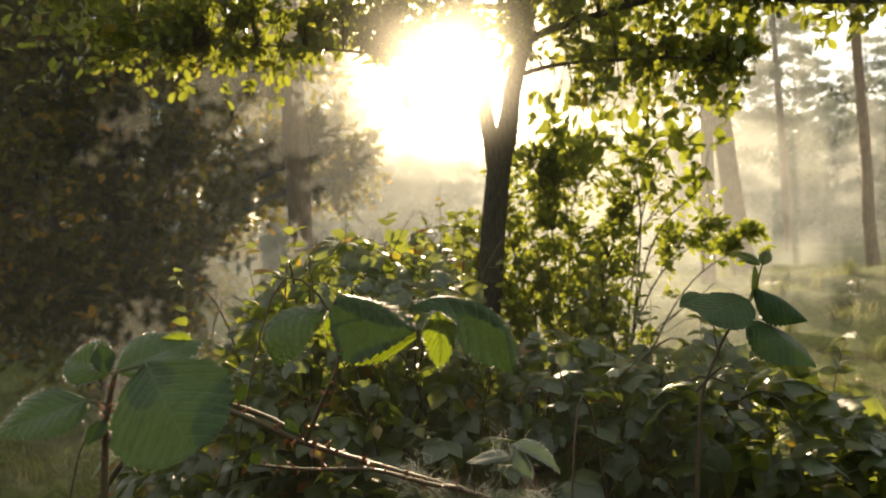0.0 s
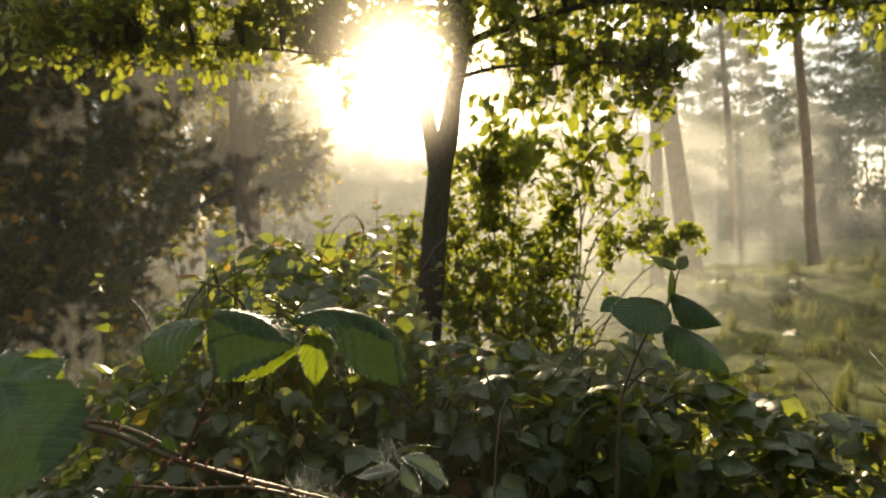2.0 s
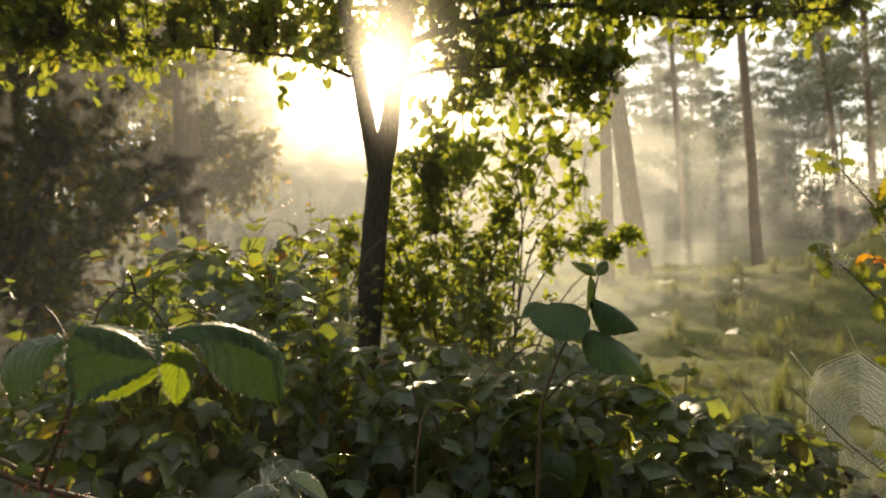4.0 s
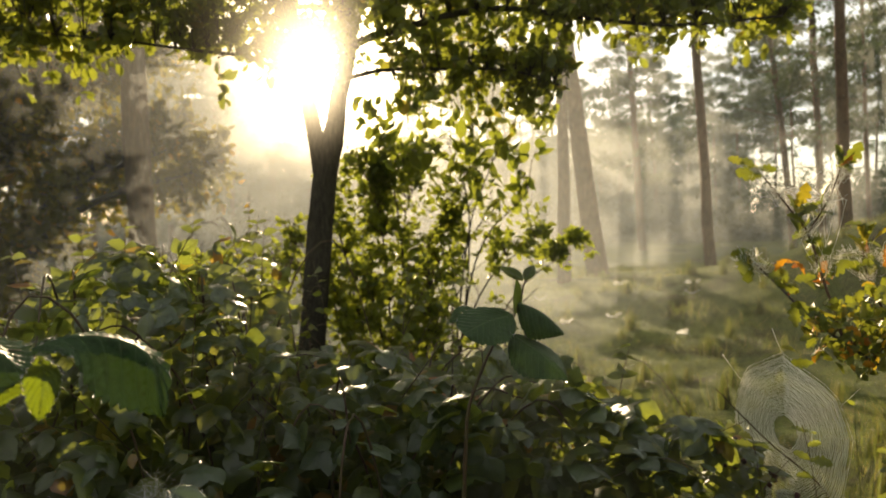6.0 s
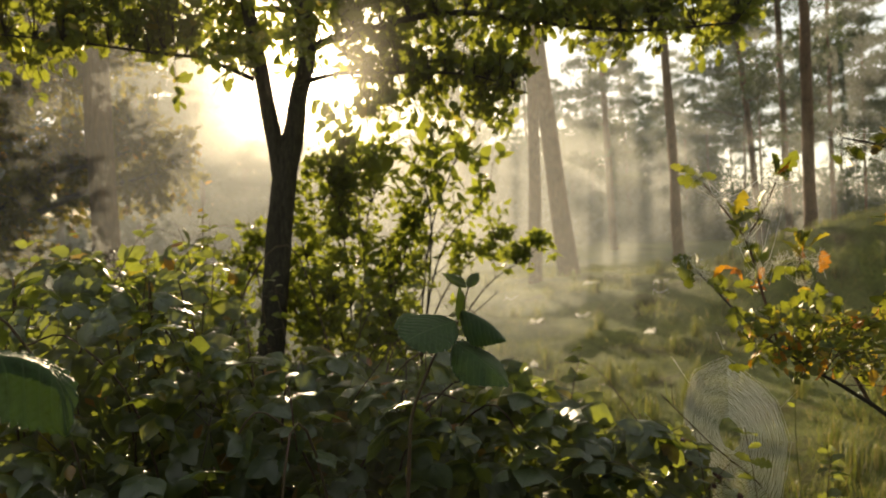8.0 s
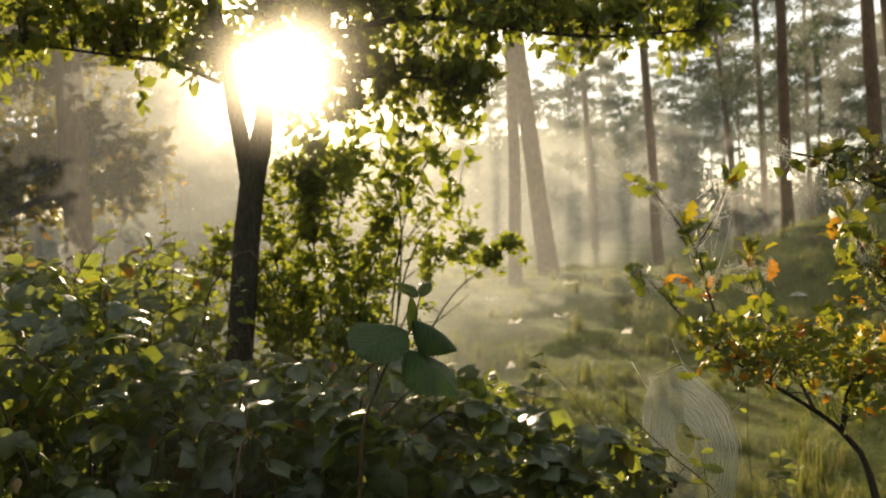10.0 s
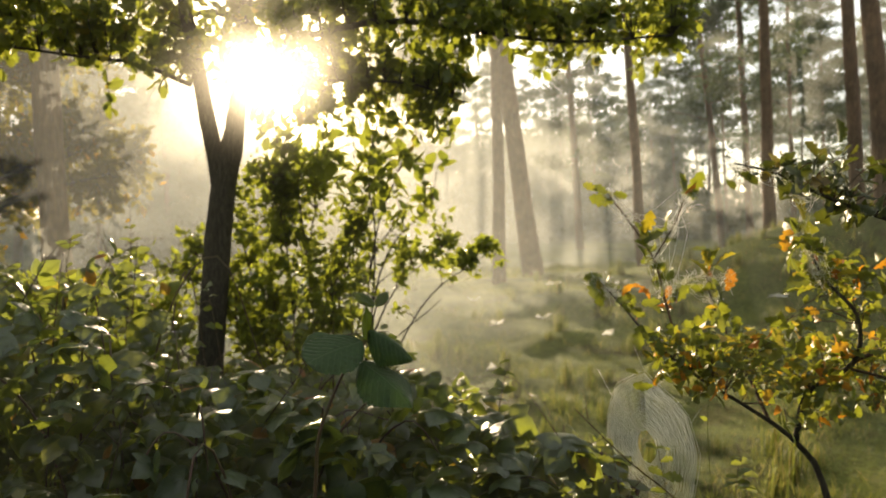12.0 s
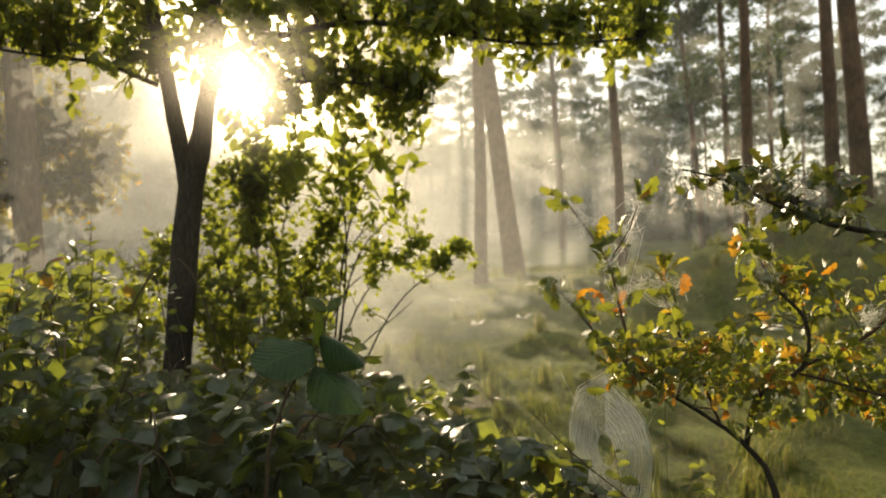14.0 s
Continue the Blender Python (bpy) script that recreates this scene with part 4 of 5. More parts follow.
def soft_trefoil():
    """Three rounded, cupped leaflets with a notched margin, lighter to build than the veined ones."""
    s = Soup()
    for ang, size, tilt, seed in ((0, 1.0, 0.0, 15), (70, 0.8, -0.15, 16), (-70, 0.78, 0.15, 17)):
        v, f, _ = veined_arrays(0.38, 0.34, 0.10, 0.30, seed, 3.5, 7, 5)
        a = radians(ang)
        v = v * size
        s.add(np.stack([v[:, 0] * math.cos(a) + v[:, 1] * math.sin(a), -v[:, 0] * math.sin(a) + v[:, 1] * math.cos(a) + 0.12, v[:, 2] + tilt * v[:, 0]], 1), f)
    return np.concatenate(s.v), np.concatenate(s.f)


# ---- the bramble thicket ----
def thicket_top(x, y):
    """The height of the brambles' upper face."""
    z = float(np.interp(x, (-1.1, -0.85, -0.7, -0.55, -0.4, -0.2, 0.0, 0.1, 0.2, 0.4, 0.55, 0.82, 1.1, 1.35, 1.5), (0.10, 0.34, 0.66, 0.86, 0.98, 1.03, 1.02, 0.88, 0.72, 0.70, 0.72, 0.67, 0.55, 0.43, 0.33)))
    z -= 0.75 * smoothstep(1.75, 1.25, y) * (0.55 + 0.45 * smoothstep(-0.4, 0.4, x))
    z -= 0.28 * smoothstep(2.4, 3.0, y)
    return z + 0.12 * noise.noise((x * 3.1, y * 3.1, 4.4)) + 0.06 * noise.noise((x * 7, y * 7, 1.4))


def in_thicket(x, y):
    return y > 1.25 + 0.1 * noise.noise((x * 2, 0, 3)) and y < 3.0 - 0.45 * smoothstep(0.4, 1.4, x) and -1.0 - 0.15 * (y - 2) < x < 1.42 - 0.25 * abs(y - 1.9)


def bramble_thicket():
    rng = np.random.default_rng(21)
    base = np.array([0.2, 2.0, ground_at(0.2, 2.0)])
    ob = thing("bramble_thicket", base, "dense dark green bramble thicket with dewy leaves", "bramble")
    # canes
    for k in range(44):
        x, y = rng.uniform(-1.0, 0.55), rng.uniform(1.7, 2.7)
        if not in_thicket(x, y):
            continue
        a = rng.uniform(0, 6.28)
        reach = rng.uniform(0.3, 0.6)
        tip = (x + reach * math.cos(a), y + 0.6 * reach * math.sin(a))
        g = ground_at(x, y)
        line = smooth_line([(x, y, g - 0.03), (x * 0.7 + tip[0] * 0.3, y * 0.7 + tip[1] * 0.3, thicket_top(x, y) * 0.75 + g * 0.25), (x * 0.3 + tip[0] * 0.7, y * 0.3 + tip[1] * 0.7, thicket_top(x, y) - 0.02), (*tip, max(g + 0.1, thicket_top(*tip) - 0.08))], 16)
        s = Soup()
        s.add(*tube(line, [0.0034, 0.003, 0.0018], 6))
        part("cane", s.mesh("cane", base), CANE, ob)
    pos, al, no, size = [], [], [], []
    while len(pos) < 5400:
        x, y = rng.uniform(-1.3, 1.5), rng.uniform(1.15, 3.1)
        if not in_thicket(x, y):
            continue
        top = thicket_top(x, y)
        g = ground_at(x, y)
        deep = rng.random() ** 1.9 * 0.6 if y < 2.1 else rng.random() ** 1.15
        z = top - deep * (top - g)
        pos.append((x, y, z))
        out = np.array([rng.normal(0, 0.6), -0.45 + rng.normal(0, 0.6), rng.normal(-0.15, 0.3)])
        al.append(out)
        no.append(unit(np.array([rng.normal(0, 0.5), -0.15 + rng.normal(0, 0.5), 0.75])))
        size.append(rng.uniform(0.026, 0.072) * (1.35 if x > 0.3 and rng.random() < 0.5 else 1.0))
    # the dense old growth within
    for _ in range(2000):
        x, y = rng.uniform(-1.25, 1.3), rng.uniform(1.75, 2.75)
        if not in_thicket(x, y):
            continue
        top, g = thicket_top(x, y), ground_at(x, y)
        pos.append((x, y, g + (top - 0.24 - g) * rng.random() ** 0.7))
        al.append(rng.normal(0, 1, 3))
        no.append(rng.normal(0, 0.5, 3) + np.array([0, -0.7, 0.4]))
        size.append(rng.uniform(0.06, 0.10))
    # thin bare and withered stems that run through the leaves
    fine = Soup()
    for _ in range(240):
        x, y = rng.uniform(-1.15, 1.3), rng.uniform(1.35, 2.7)
        if not in_thicket(x, y):
            continue
        z = thicket_top(x, y) - rng.uniform(-0.03, 0.25)
        a, ln = rng.uniform(0, 6.28), rng.uniform(0.10, 0.32)
        tip = np.array([x + ln * math.cos(a), y + ln * math.sin(a), z + rng.normal(0.01, 0.07)])
        fine.add(*tube(smooth_line([(x, y, z - 0.05), (np.array([x, y, z]) + tip) / 2 + (0, 0, 0.05), tip], 7), [0.0014, 0.0006], 4))
    tagged(part("fine_branching", fine.mesh("fine_branching", base), CANE, ob), kind="stuff")
    pos, al, no, size = map(np.array, (pos, al, no, size))
    # dew on the leaves' upper sides
    ball = bmesh.new()
    bmesh.ops.create_icosphere(ball, subdivisions=1, radius=1.0)
    bv, bf = np.array([b.co for b in ball.verts]), np.array([[b.index for b in q.verts] for q in ball.faces])
    ball.free()
    drops = Soup()
    for i in rng.choice(len(pos), 1100, replace=False):
        drops.add(bv * rng.uniform(0.0006, 0.0014) + pos[i] + unit(al[i]) * size[i] * rng.uniform(0.2, 0.9) + (0, 0, 0.002), bf)
    tagged(part("dew", drops.mesh("dew", base), DEW, ob), "clear dew drops on the leaves", kind="stuff")
    # the leaves of the upper front face are pieces of their own, the rest is one mass
    top = np.array([thicket_top(x, y) for x, y, _ in pos])
    near = np.argsort(-(pos[:, 2] - top) * 4 + np.abs(pos[:, 1] - 1.6) + 0.4 * np.abs(pos[:, 0] - 0.5))[:300]
    rest = np.setdiff1d(np.arange(len(pos)), near)
    v, f = scatter(soft_trefoil(), pos[rest], al[rest], no[rest], size[rest])
    tagged(part("foliage", tri_mesh("foliage", v - base, f), BRAMBLE, ob), kind="stuff")
    me = veined_trefoil()
    fr = frames_for(al[near], no[near])
    for k, i in enumerate(near):
        m = Matrix([[*(fr[k][r] * size[i]), pos[i][r] - base[r]] for r in range(3)] + [[0, 0, 0, 1]])
        part("leaf", me, BRAMBLE_NEAR, ob, at=m)
    return ob


thicket = bramble_thicket()


# ---- sprays seen near ----
NEAR_LEAVES = [veined_leaf("leaf", 0.40, 0.10, 0.10, 0.05, 1), veined_leaf("leaf", 0.46, 0.22, 0.25, 0.30, 2), veined_leaf("leaf", 0.36, 0.35, 0.45, 0.15, 3), veined_leaf("leaf", 0.44, 0.20, -0.55, 0.55, 4), veined_leaf("leaf", 0.42, 0.42, -0.25, 0.75, 5), veined_leaf("leaf", 0.42, 0.30, -0.12, 0.35, 6), veined_leaf("leaf", 0.46, 0.12, -0.05, 0.12, 7, 17, rounded)]


LEAF_DROOPS = (0.10, 0.22, 0.35, 0.20, 0.42, 0.30, 0.12)


def set_leaf(parent, kind, base, tip, face, wide=1.0, name="leaf", label="", dew=True, skin=None):
    """A near leaf from its base to its tip, with its upper side towards face."""
    o = np.array(parent.location)
    base, tip = np.array(base, float), np.array(tip, float)
    n = np.linalg.norm(tip - base)
    d = LEAF_DROOPS[kind]
    n /= math.hypot(1, d)
    a = math.atan(d)
    turn = np.array([[1, 0, 0], [0, math.cos(a), -math.sin(a)], [0, math.sin(a), math.cos(a)]])
    fr = frames_for((tip - base)[None], np.array([face], float))[0] @ turn
    m = Matrix([[fr[r][0] * n * wide, fr[r][1] * n, fr[r][2] * n, base[r] - o[r]] for r in range(3)] + [[0, 0, 0, 1]])
    me = NEAR_LEAVES[kind]
    if skin:
        me = me.copy()
        me.materials.clear()
    ob = part(name, me, skin or SPRAY_LEAF, parent, label, at=m)
    if dew:
        drops = Soup()
        rng = np.random.default_rng(kind + int(1000 * abs(base[0])))
        co = np.array([v.co for v in NEAR_LEAVES[kind].vertices]).reshape(40, 13, 3)
        ball = bmesh.new()
        bmesh.ops.create_icosphere(ball, subdivisions=1, radius=1.0)
        bv, bf = np.array([v.co for v in ball.verts]), np.array([[v.index for v in q.verts] for q in ball.faces])
        ball.free()
        for _ in range(84):
            i, j = rng.integers(3, 39), (0 if rng.random() < 0.5 else 12)
            if rng.random() < 0.12:
                j = int(rng.integers(1, 12))
            r = (0.0003 + 0.0011 * rng.random() ** 2) * (1.0 if base[1] < 1 else 1.3) / n
            drops.add(bv * r * np.array([1 / wide, 1, 1]) + co[i, j] + (0, 0, r * 0.5), bf)
        tagged(part("dew", drops.mesh("dew"), DEW, ob), "clear dew drops along the leaf margin", kind="stuff")
    return ob


def cane(parent, points, radii, count=22, name="cane", thorns=0, seed=0, size=0.011):
    rng = np.random.default_rng(seed)
    o = np.array(parent.location)
    line = smooth_line(points, count)
    s = Soup()
    s.add(*tube(line, radii, 8, 0.03, rng))
    ob = part(name, s.mesh(name, o), CANE, parent)
    for k in range(thorns):
        q = rng.uniform(0.05, 0.98) * (count - 1)
        i = min(count - 2, int(q))
        c = line[i] + (line[i + 1] - line[i]) * (q - i)
        d = unit(line[i + 1] - line[i])
        out = unit(np.cross(d, rng.normal(0, 1, 3)) + np.array([0, -0.2, 0.35]))
        c = c + out * np.interp(q / (count - 1), np.linspace(0, 1, len(radii)), radii) * 0.8
        t = Soup()
        ln = size * rng.uniform(0.6, 1.2)
        t.add(*tube([c, c + out * ln * 0.5, c + out * ln + d * ln * 0.45], [size * 0.17, size * 0.09, 0.00005], 6))
        part("thorn", t.mesh("thorn", o), THORN, ob)
    return ob


def lofted_leaf(parent, rib, near, far, skin, seed, teeth=17, label=""):
    """A leaf spread between its midrib and its two margins, pleated along its side veins and toothed at the edge."""
    rng = np.random.default_rng(seed)
    o = np.array(parent.location)
    nv, nu = 72, 17
    mid, left, right = smooth_line(rib, nv), smooth_line(near, nv), smooth_line(far, nv)
    v, uv, f = [], [], []
    ph = rng.uniform(0, 6)
    for i in range(nv):
        t = i / (nv - 1)
        tooth = 0.10 * (1 - abs(2 * ((t * teeth) % 1) - 1)) - 0.04 + 0.03 * math.sin(11 * t + ph)
        for j in range(nu):
            u = -1 + 2 * j / (nu - 1)
            au = abs(u)
            side = left if u < 0 else right
            out = side[i] - mid[i]
            normal = unit(np.cross(mid[min(nv - 1, i + 1)] - mid[max(0, i - 1)], out)) * (1 if u < 0 else -1)
            p = mid[i] + out * au * (1 + tooth * au ** 6)
            rib_wave = abs(math.sin((t - 0.275 * au) * 9 * math.pi))
            p = p + normal * (0.0036 * (rib_wave - 0.5) * min(1, 3 * au) + 0.05 * np.linalg.norm(out) * math.sin(math.pi * au) + 0.0012 * math.sin(6 * t + 4 * u + ph))
            v.append(p - o)
            uv.append((0.5 + 0.5 * u, t))
    for i in range(nv - 1):
        for j in range(nu - 1):
            a = i * nu + j
            f += [(a, a + nu + 1, a + 1), (a, a + nu, a + nu + 1)]
    v = np.array(v)
    ob = part("leaf", mapped_mesh("leaf", v, np.array(f), np.array(uv)), skin, parent, label)
    ball = bmesh.new()
    bmesh.ops.create_icosphere(ball, subdivisions=1, radius=1.0)
    bv, bf = np.array([b.co for b in ball.verts]), np.array([[b.index for b in q.verts] for q in ball.faces])
    ball.free()
    drops = Soup()
    for _ in range(210):
        i, j = int(rng.integers(2, nv - 1)), int(rng.choice((0, 0, 0, nu - 1, nu - 1, nu - 1, 7, 8, 9)))
        drops.add(bv * (0.0003 + 0.0010 * rng.random() ** 2) + v[i * nu + j] + (0, 0, 0.0006), bf)
    tagged(part("dew", drops.mesh("dew"), DEW, ob), "clear dew drops along the leaf margin", kind="stuff")
    return ob


def near_spray():
    """The spray of bramble right before the lens at the start, and the arching cane it grows on."""
    root = (-0.45, 1.05)
    ob = thing("bramble_spray", (root[0], root[1], ground_at(*root)), "thorny bramble cane with ribbed dewy green leaves", "bramble")
    root3 = (*root, ground_at(*root))
    main = [(root3[0], root3[1], root3[2] - 0.03), (-0.42, 0.95, 0.3), (-0.30, 0.82, 0.72), (-0.17, 0.76, 0.87), (-0.103, 0.74, 0.881), (-0.026, 0.74, 0.848), (0.056, 0.76, 0.814), (0.143, 0.78, 0.779), (0.24, 0.8, 0.735)]
    cane(ob, main, [0.0045, 0.0036, 0.0030, 0.0026, 0.0020], 60, thorns=46, seed=2)
    cane(ob, [(-0.13, 0.75, 0.886), (-0.104, 0.75, 0.885), (-0.063, 0.75, 0.870), (-0.030, 0.742, 0.853)], [0.002, 0.0024, 0.0022], 14, "side_shoot", 7, 3, 0.008)
    cane(ob, [(0.12, 0.775, 0.79), (0.089, 0.76, 0.800), (0.035, 0.74, 0.822), (-0.02, 0.73, 0.826), (-0.073, 0.72, 0.835)], [0.0024, 0.002, 0.0014], 22, "side_shoot", 18, 4, 0.008)
    cane(ob, [(-0.026, 0.74, 0.851), (-0.006, 0.73, 0.891), (0.012, 0.72, 0.927), (0.004, 0.74, 0.962)], [0.0026, 0.0018, 0.0012], 18, "leaf_stalk", 20, 5, 0.009)
    lofted_leaf(ob, [(-0.004, 0.752, 0.975), (-0.034, 0.765, 0.972), (-0.060, 0.770, 0.962), (-0.067, 0.765, 0.945), (-0.055, 0.758, 0.918)], [(-0.004, 0.747, 0.972), (-0.016, 0.735, 0.948), (-0.028, 0.735, 0.934), (-0.044, 0.745, 0.924), (-0.055, 0.757, 0.917)], [(-0.006, 0.757, 0.976), (-0.034, 0.795, 0.973), (-0.066, 0.800, 0.966), (-0.080, 0.785, 0.946), (-0.056, 0.759, 0.917)], SPRAY_LEAF, 1)
    lofted_leaf(ob, [(0.002, 0.748, 0.980), (0.012, 0.745, 0.988), (0.045, 0.738, 0.981), (0.066, 0.735, 0.970), (0.083, 0.735, 0.955)], [(0.001, 0.745, 0.975), (0.008, 0.722, 0.948), (0.022, 0.714, 0.930), (0.055, 0.715, 0.938), (0.083, 0.734, 0.952)], [(0.004, 0.755, 0.982), (0.020, 0.790, 0.984), (0.050, 0.792, 0.976), (0.072, 0.770, 0.966), (0.084, 0.736, 0.955)], SPRAY_LEAF, 2)
    lofted_leaf(ob, [(0.074, 0.762, 0.974), (0.102, 0.770, 0.983), (0.140, 0.784, 0.974), (0.165, 0.790, 0.952), (0.177, 0.780, 0.902)], [(0.076, 0.757, 0.970), (0.110, 0.748, 0.966), (0.124, 0.752, 0.936), (0.148, 0.765, 0.916), (0.177, 0.779, 0.901)], [(0.076, 0.768, 0.976), (0.110, 0.815, 0.978), (0.150, 0.825, 0.964), (0.176, 0.812, 0.940), (0.178, 0.781, 0.902)], SPRAY_LEAF, 3)
    lofted_leaf(ob, [(0.107, 0.700, 0.975), (0.111, 0.697, 0.955), (0.109, 0.690, 0.924)], [(0.104, 0.701, 0.974), (0.094, 0.700, 0.956), (0.100, 0.693, 0.937), (0.109, 0.690, 0.924)], [(0.110, 0.700, 0.975), (0.125, 0.698, 0.960), (0.119, 0.692, 0.938), (0.109, 0.690, 0.924)], YOUNG_LIT_LEAF, 4, 13, "thin young leaf lit through by the sun")
    # bright strips added for the sunlit lower margin of the second leaf
    lofted_leaf(ob, [(-0.003, 0.765, 0.973), (0.000, 0.758, 0.955), (0.012, 0.750, 0.930)], [(-0.005, 0.766, 0.973), (-0.010, 0.760, 0.958), (-0.002, 0.753, 0.938), (0.012, 0.750, 0.929)], [(-0.001, 0.764, 0.973), (0.010, 0.758, 0.956), (0.016, 0.752, 0.938), (0.013, 0.750, 0.929)], YOUNG_LIT_LEAF, 5, 11)
    lofted_leaf(ob, [(0.083, 0.745, 0.948), (0.055, 0.742, 0.938), (0.018, 0.740, 0.926)], [(0.083, 0.745, 0.945), (0.058, 0.738, 0.928), (0.034, 0.735, 0.922), (0.017, 0.740, 0.925)], [(0.083, 0.746, 0.950), (0.056, 0.755, 0.950), (0.030, 0.750, 0.943), (0.018, 0.741, 0.927)], YOUNG_LIT_LEAF, 6, 11)
    cane(ob, [(0.005, 0.74, 0.962), (0.035, 0.76, 0.972), (0.065, 0.76, 0.972)], [0.0011, 0.0008], 8, "leaf_stalk")
    # the dew-laden leaf and the withered tip low on the cane
    set_leaf(ob, 1, (0.168, 0.785, 0.818), (0.124, 0.80, 0.808), (0.0, -0.2, 0.95), 0.7, skin=WEBBED_LEAF, label="leaf wrapped in pale silk")
    set_leaf(ob, 2, (0.172, 0.80, 0.826), (0.218, 0.785, 0.800), (0.1, -0.3, 0.9), 0.7, skin=WEBBED_LEAF, label="leaf wrapped in pale silk")
    set_leaf(ob, 5, (0.176, 0.79, 0.826), (0.190, 0.772, 0.798), (0.6, -0.6, 0.5), 0.8, skin=WEBBED_LEAF, label="leaf wrapped in pale silk")
    for a, b in (((-0.095, 0.75, 0.888), (-0.086, 0.75, 0.905)), ((-0.036, 0.74, 0.853), (-0.046, 0.745, 0.872)), ((-0.073, 0.72, 0.835), (-0.062, 0.715, 0.848))):
        set_leaf(ob, 0, a, b, (0.2, -0.8, 0.3), 0.8, "bud", dew=False)


def left_spray():
    root = (-0.20, 0.74)
    ob = thing("bramble_spray", (root[0], root[1], ground_at(*root)), "upright bramble shoot with a broad round leaf", "bramble")
    g = ground_at(*root)
    cane(ob, [(root[0], root[1], g - 0.03), (-0.19, 0.68, 0.3), (-0.172, 0.64, 0.75), (-0.167, 0.64, 0.883), (-0.163, 0.64, 0.913), (-0.156, 0.64, 0.939)], [0.0045, 0.0035, 0.0028, 0.002], 36, thorns=30, seed=7, size=0.008)
    cane(ob, [(-0.166, 0.64, 0.882), (-0.152, 0.66, 0.884), (-0.135, 0.68, 0.886)], [0.0025, 0.0018], 8, "side_shoot", 4, 8, 0.007)
    set_leaf(ob, 6, (-0.129, 0.640, 0.946), (-0.064, 0.575, 0.890), (0.0, -0.75, 0.6), 0.98)
    set_leaf(ob, 1, (-0.160, 0.65, 0.938), (-0.108, 0.70, 0.955), (-0.2, -0.6, 0.7), 1.2)
    # small bright leaf added for the sunlit right part of the one above
    set_leaf(ob, 1, (-0.142, 0.69, 0.958), (-0.112, 0.70, 0.938), (0.1, -0.9, 0.3), 1.0, skin=YOUNG_LIT_LEAF)
    set_leaf(ob, 1, (-0.180, 0.64, 0.916), (-0.232, 0.60, 0.900), (0.0, -0.5, 0.8), 1.1)
    set_leaf(ob, 2, (-0.172, 0.66, 0.935), (-0.222, 0.68, 0.946), (0.1, -0.7, 0.5), 1.2)
    set_leaf(ob, 0, (-0.166, 0.645, 0.938), (-0.178, 0.655, 0.962), (0.1, -0.7, 0.5), 0.9)
    set_leaf(ob, 0, (-0.165, 0.64, 0.90), (-0.172, 0.62, 0.885), (0.1, -0.7, 0.5), 0.8, "bud", dew=False)
    for a, b in (((-0.163, 0.64, 0.913), (-0.180, 0.64, 0.916)), ((-0.156, 0.64, 0.939), (-0.131, 0.64, 0.945)), ((-0.156, 0.64, 0.939), (-0.172, 0.66, 0.935))):
        cane(ob, [a, b], [0.0012, 0.0008], 4, "leaf_stalk")


def tall_shoot():
    root = (0.54, 1.5)
    g = ground_at(*root)
    ob = thing("bramble_shoot", (*root, g), "upright bramble shoot with broad grey-green leaves", "bramble")
    cane(ob, [(root[0], root[1], g - 0.03), (0.52, 1.48, 0.2), (0.536, 1.46, 0.523), (0.545, 1.46, 0.656), (0.553, 1.46, 0.722), (0.583, 1.46, 0.798), (0.609, 1.46, 0.847), (0.650, 1.46, 0.90), (0.672, 1.46, 0.965)], [0.0045, 0.0042, 0.0035, 0.0026, 0.0014], 44, thorns=18, seed=11, size=0.005)
    set_leaf(ob, 6, (0.640, 1.45, 0.902), (0.535, 1.38, 0.878), (-0.1, -0.65, 0.7), 0.9)
    set_leaf(ob, 1, (0.585, 1.52, 0.905), (0.525, 1.50, 0.885), (-0.1, -0.5, 0.8), 0.9)
    set_leaf(ob, 4, (0.655, 1.46, 0.922), (0.735, 1.42, 0.862), (0.25, -0.6, 0.7), 0.85)
    set_leaf(ob, 5, (0.640, 1.45, 0.862), (0.722, 1.36, 0.786), (0.25, -0.6, 0.7), 0.95)
    set_leaf(ob, 0, (0.652, 1.46, 0.900), (0.650, 1.44, 0.968), (0.75, -0.65, 0.1), 0.8, skin=YOUNG_LIT_LEAF)
    set_leaf(ob, 1, (0.668, 1.46, 0.965), (0.628, 1.5, 0.992), (-0.1, -0.5, 0.8), 0.5, skin=YOUNG_LIT_LEAF)
    set_leaf(ob, 1, (0.672, 1.46, 0.965), (0.700, 1.50, 0.990), (0.2, -0.5, 0.8), 0.5, skin=YOUNG_LIT_LEAF)
    for a, b in (((0.609, 1.46, 0.847), (0.640, 1.45, 0.862)), ((0.630, 1.46, 0.875), (0.640, 1.45, 0.902)), ((0.640, 1.46, 0.889), (0.655, 1.46, 0.922)), ((0.583, 1.46, 0.798), (0.585, 1.5, 0.905))):
        cane(ob, [a, b], [0.0013, 0.0009], 4, "leaf_stalk")


near_spray()
left_spray()
tall_shoot()


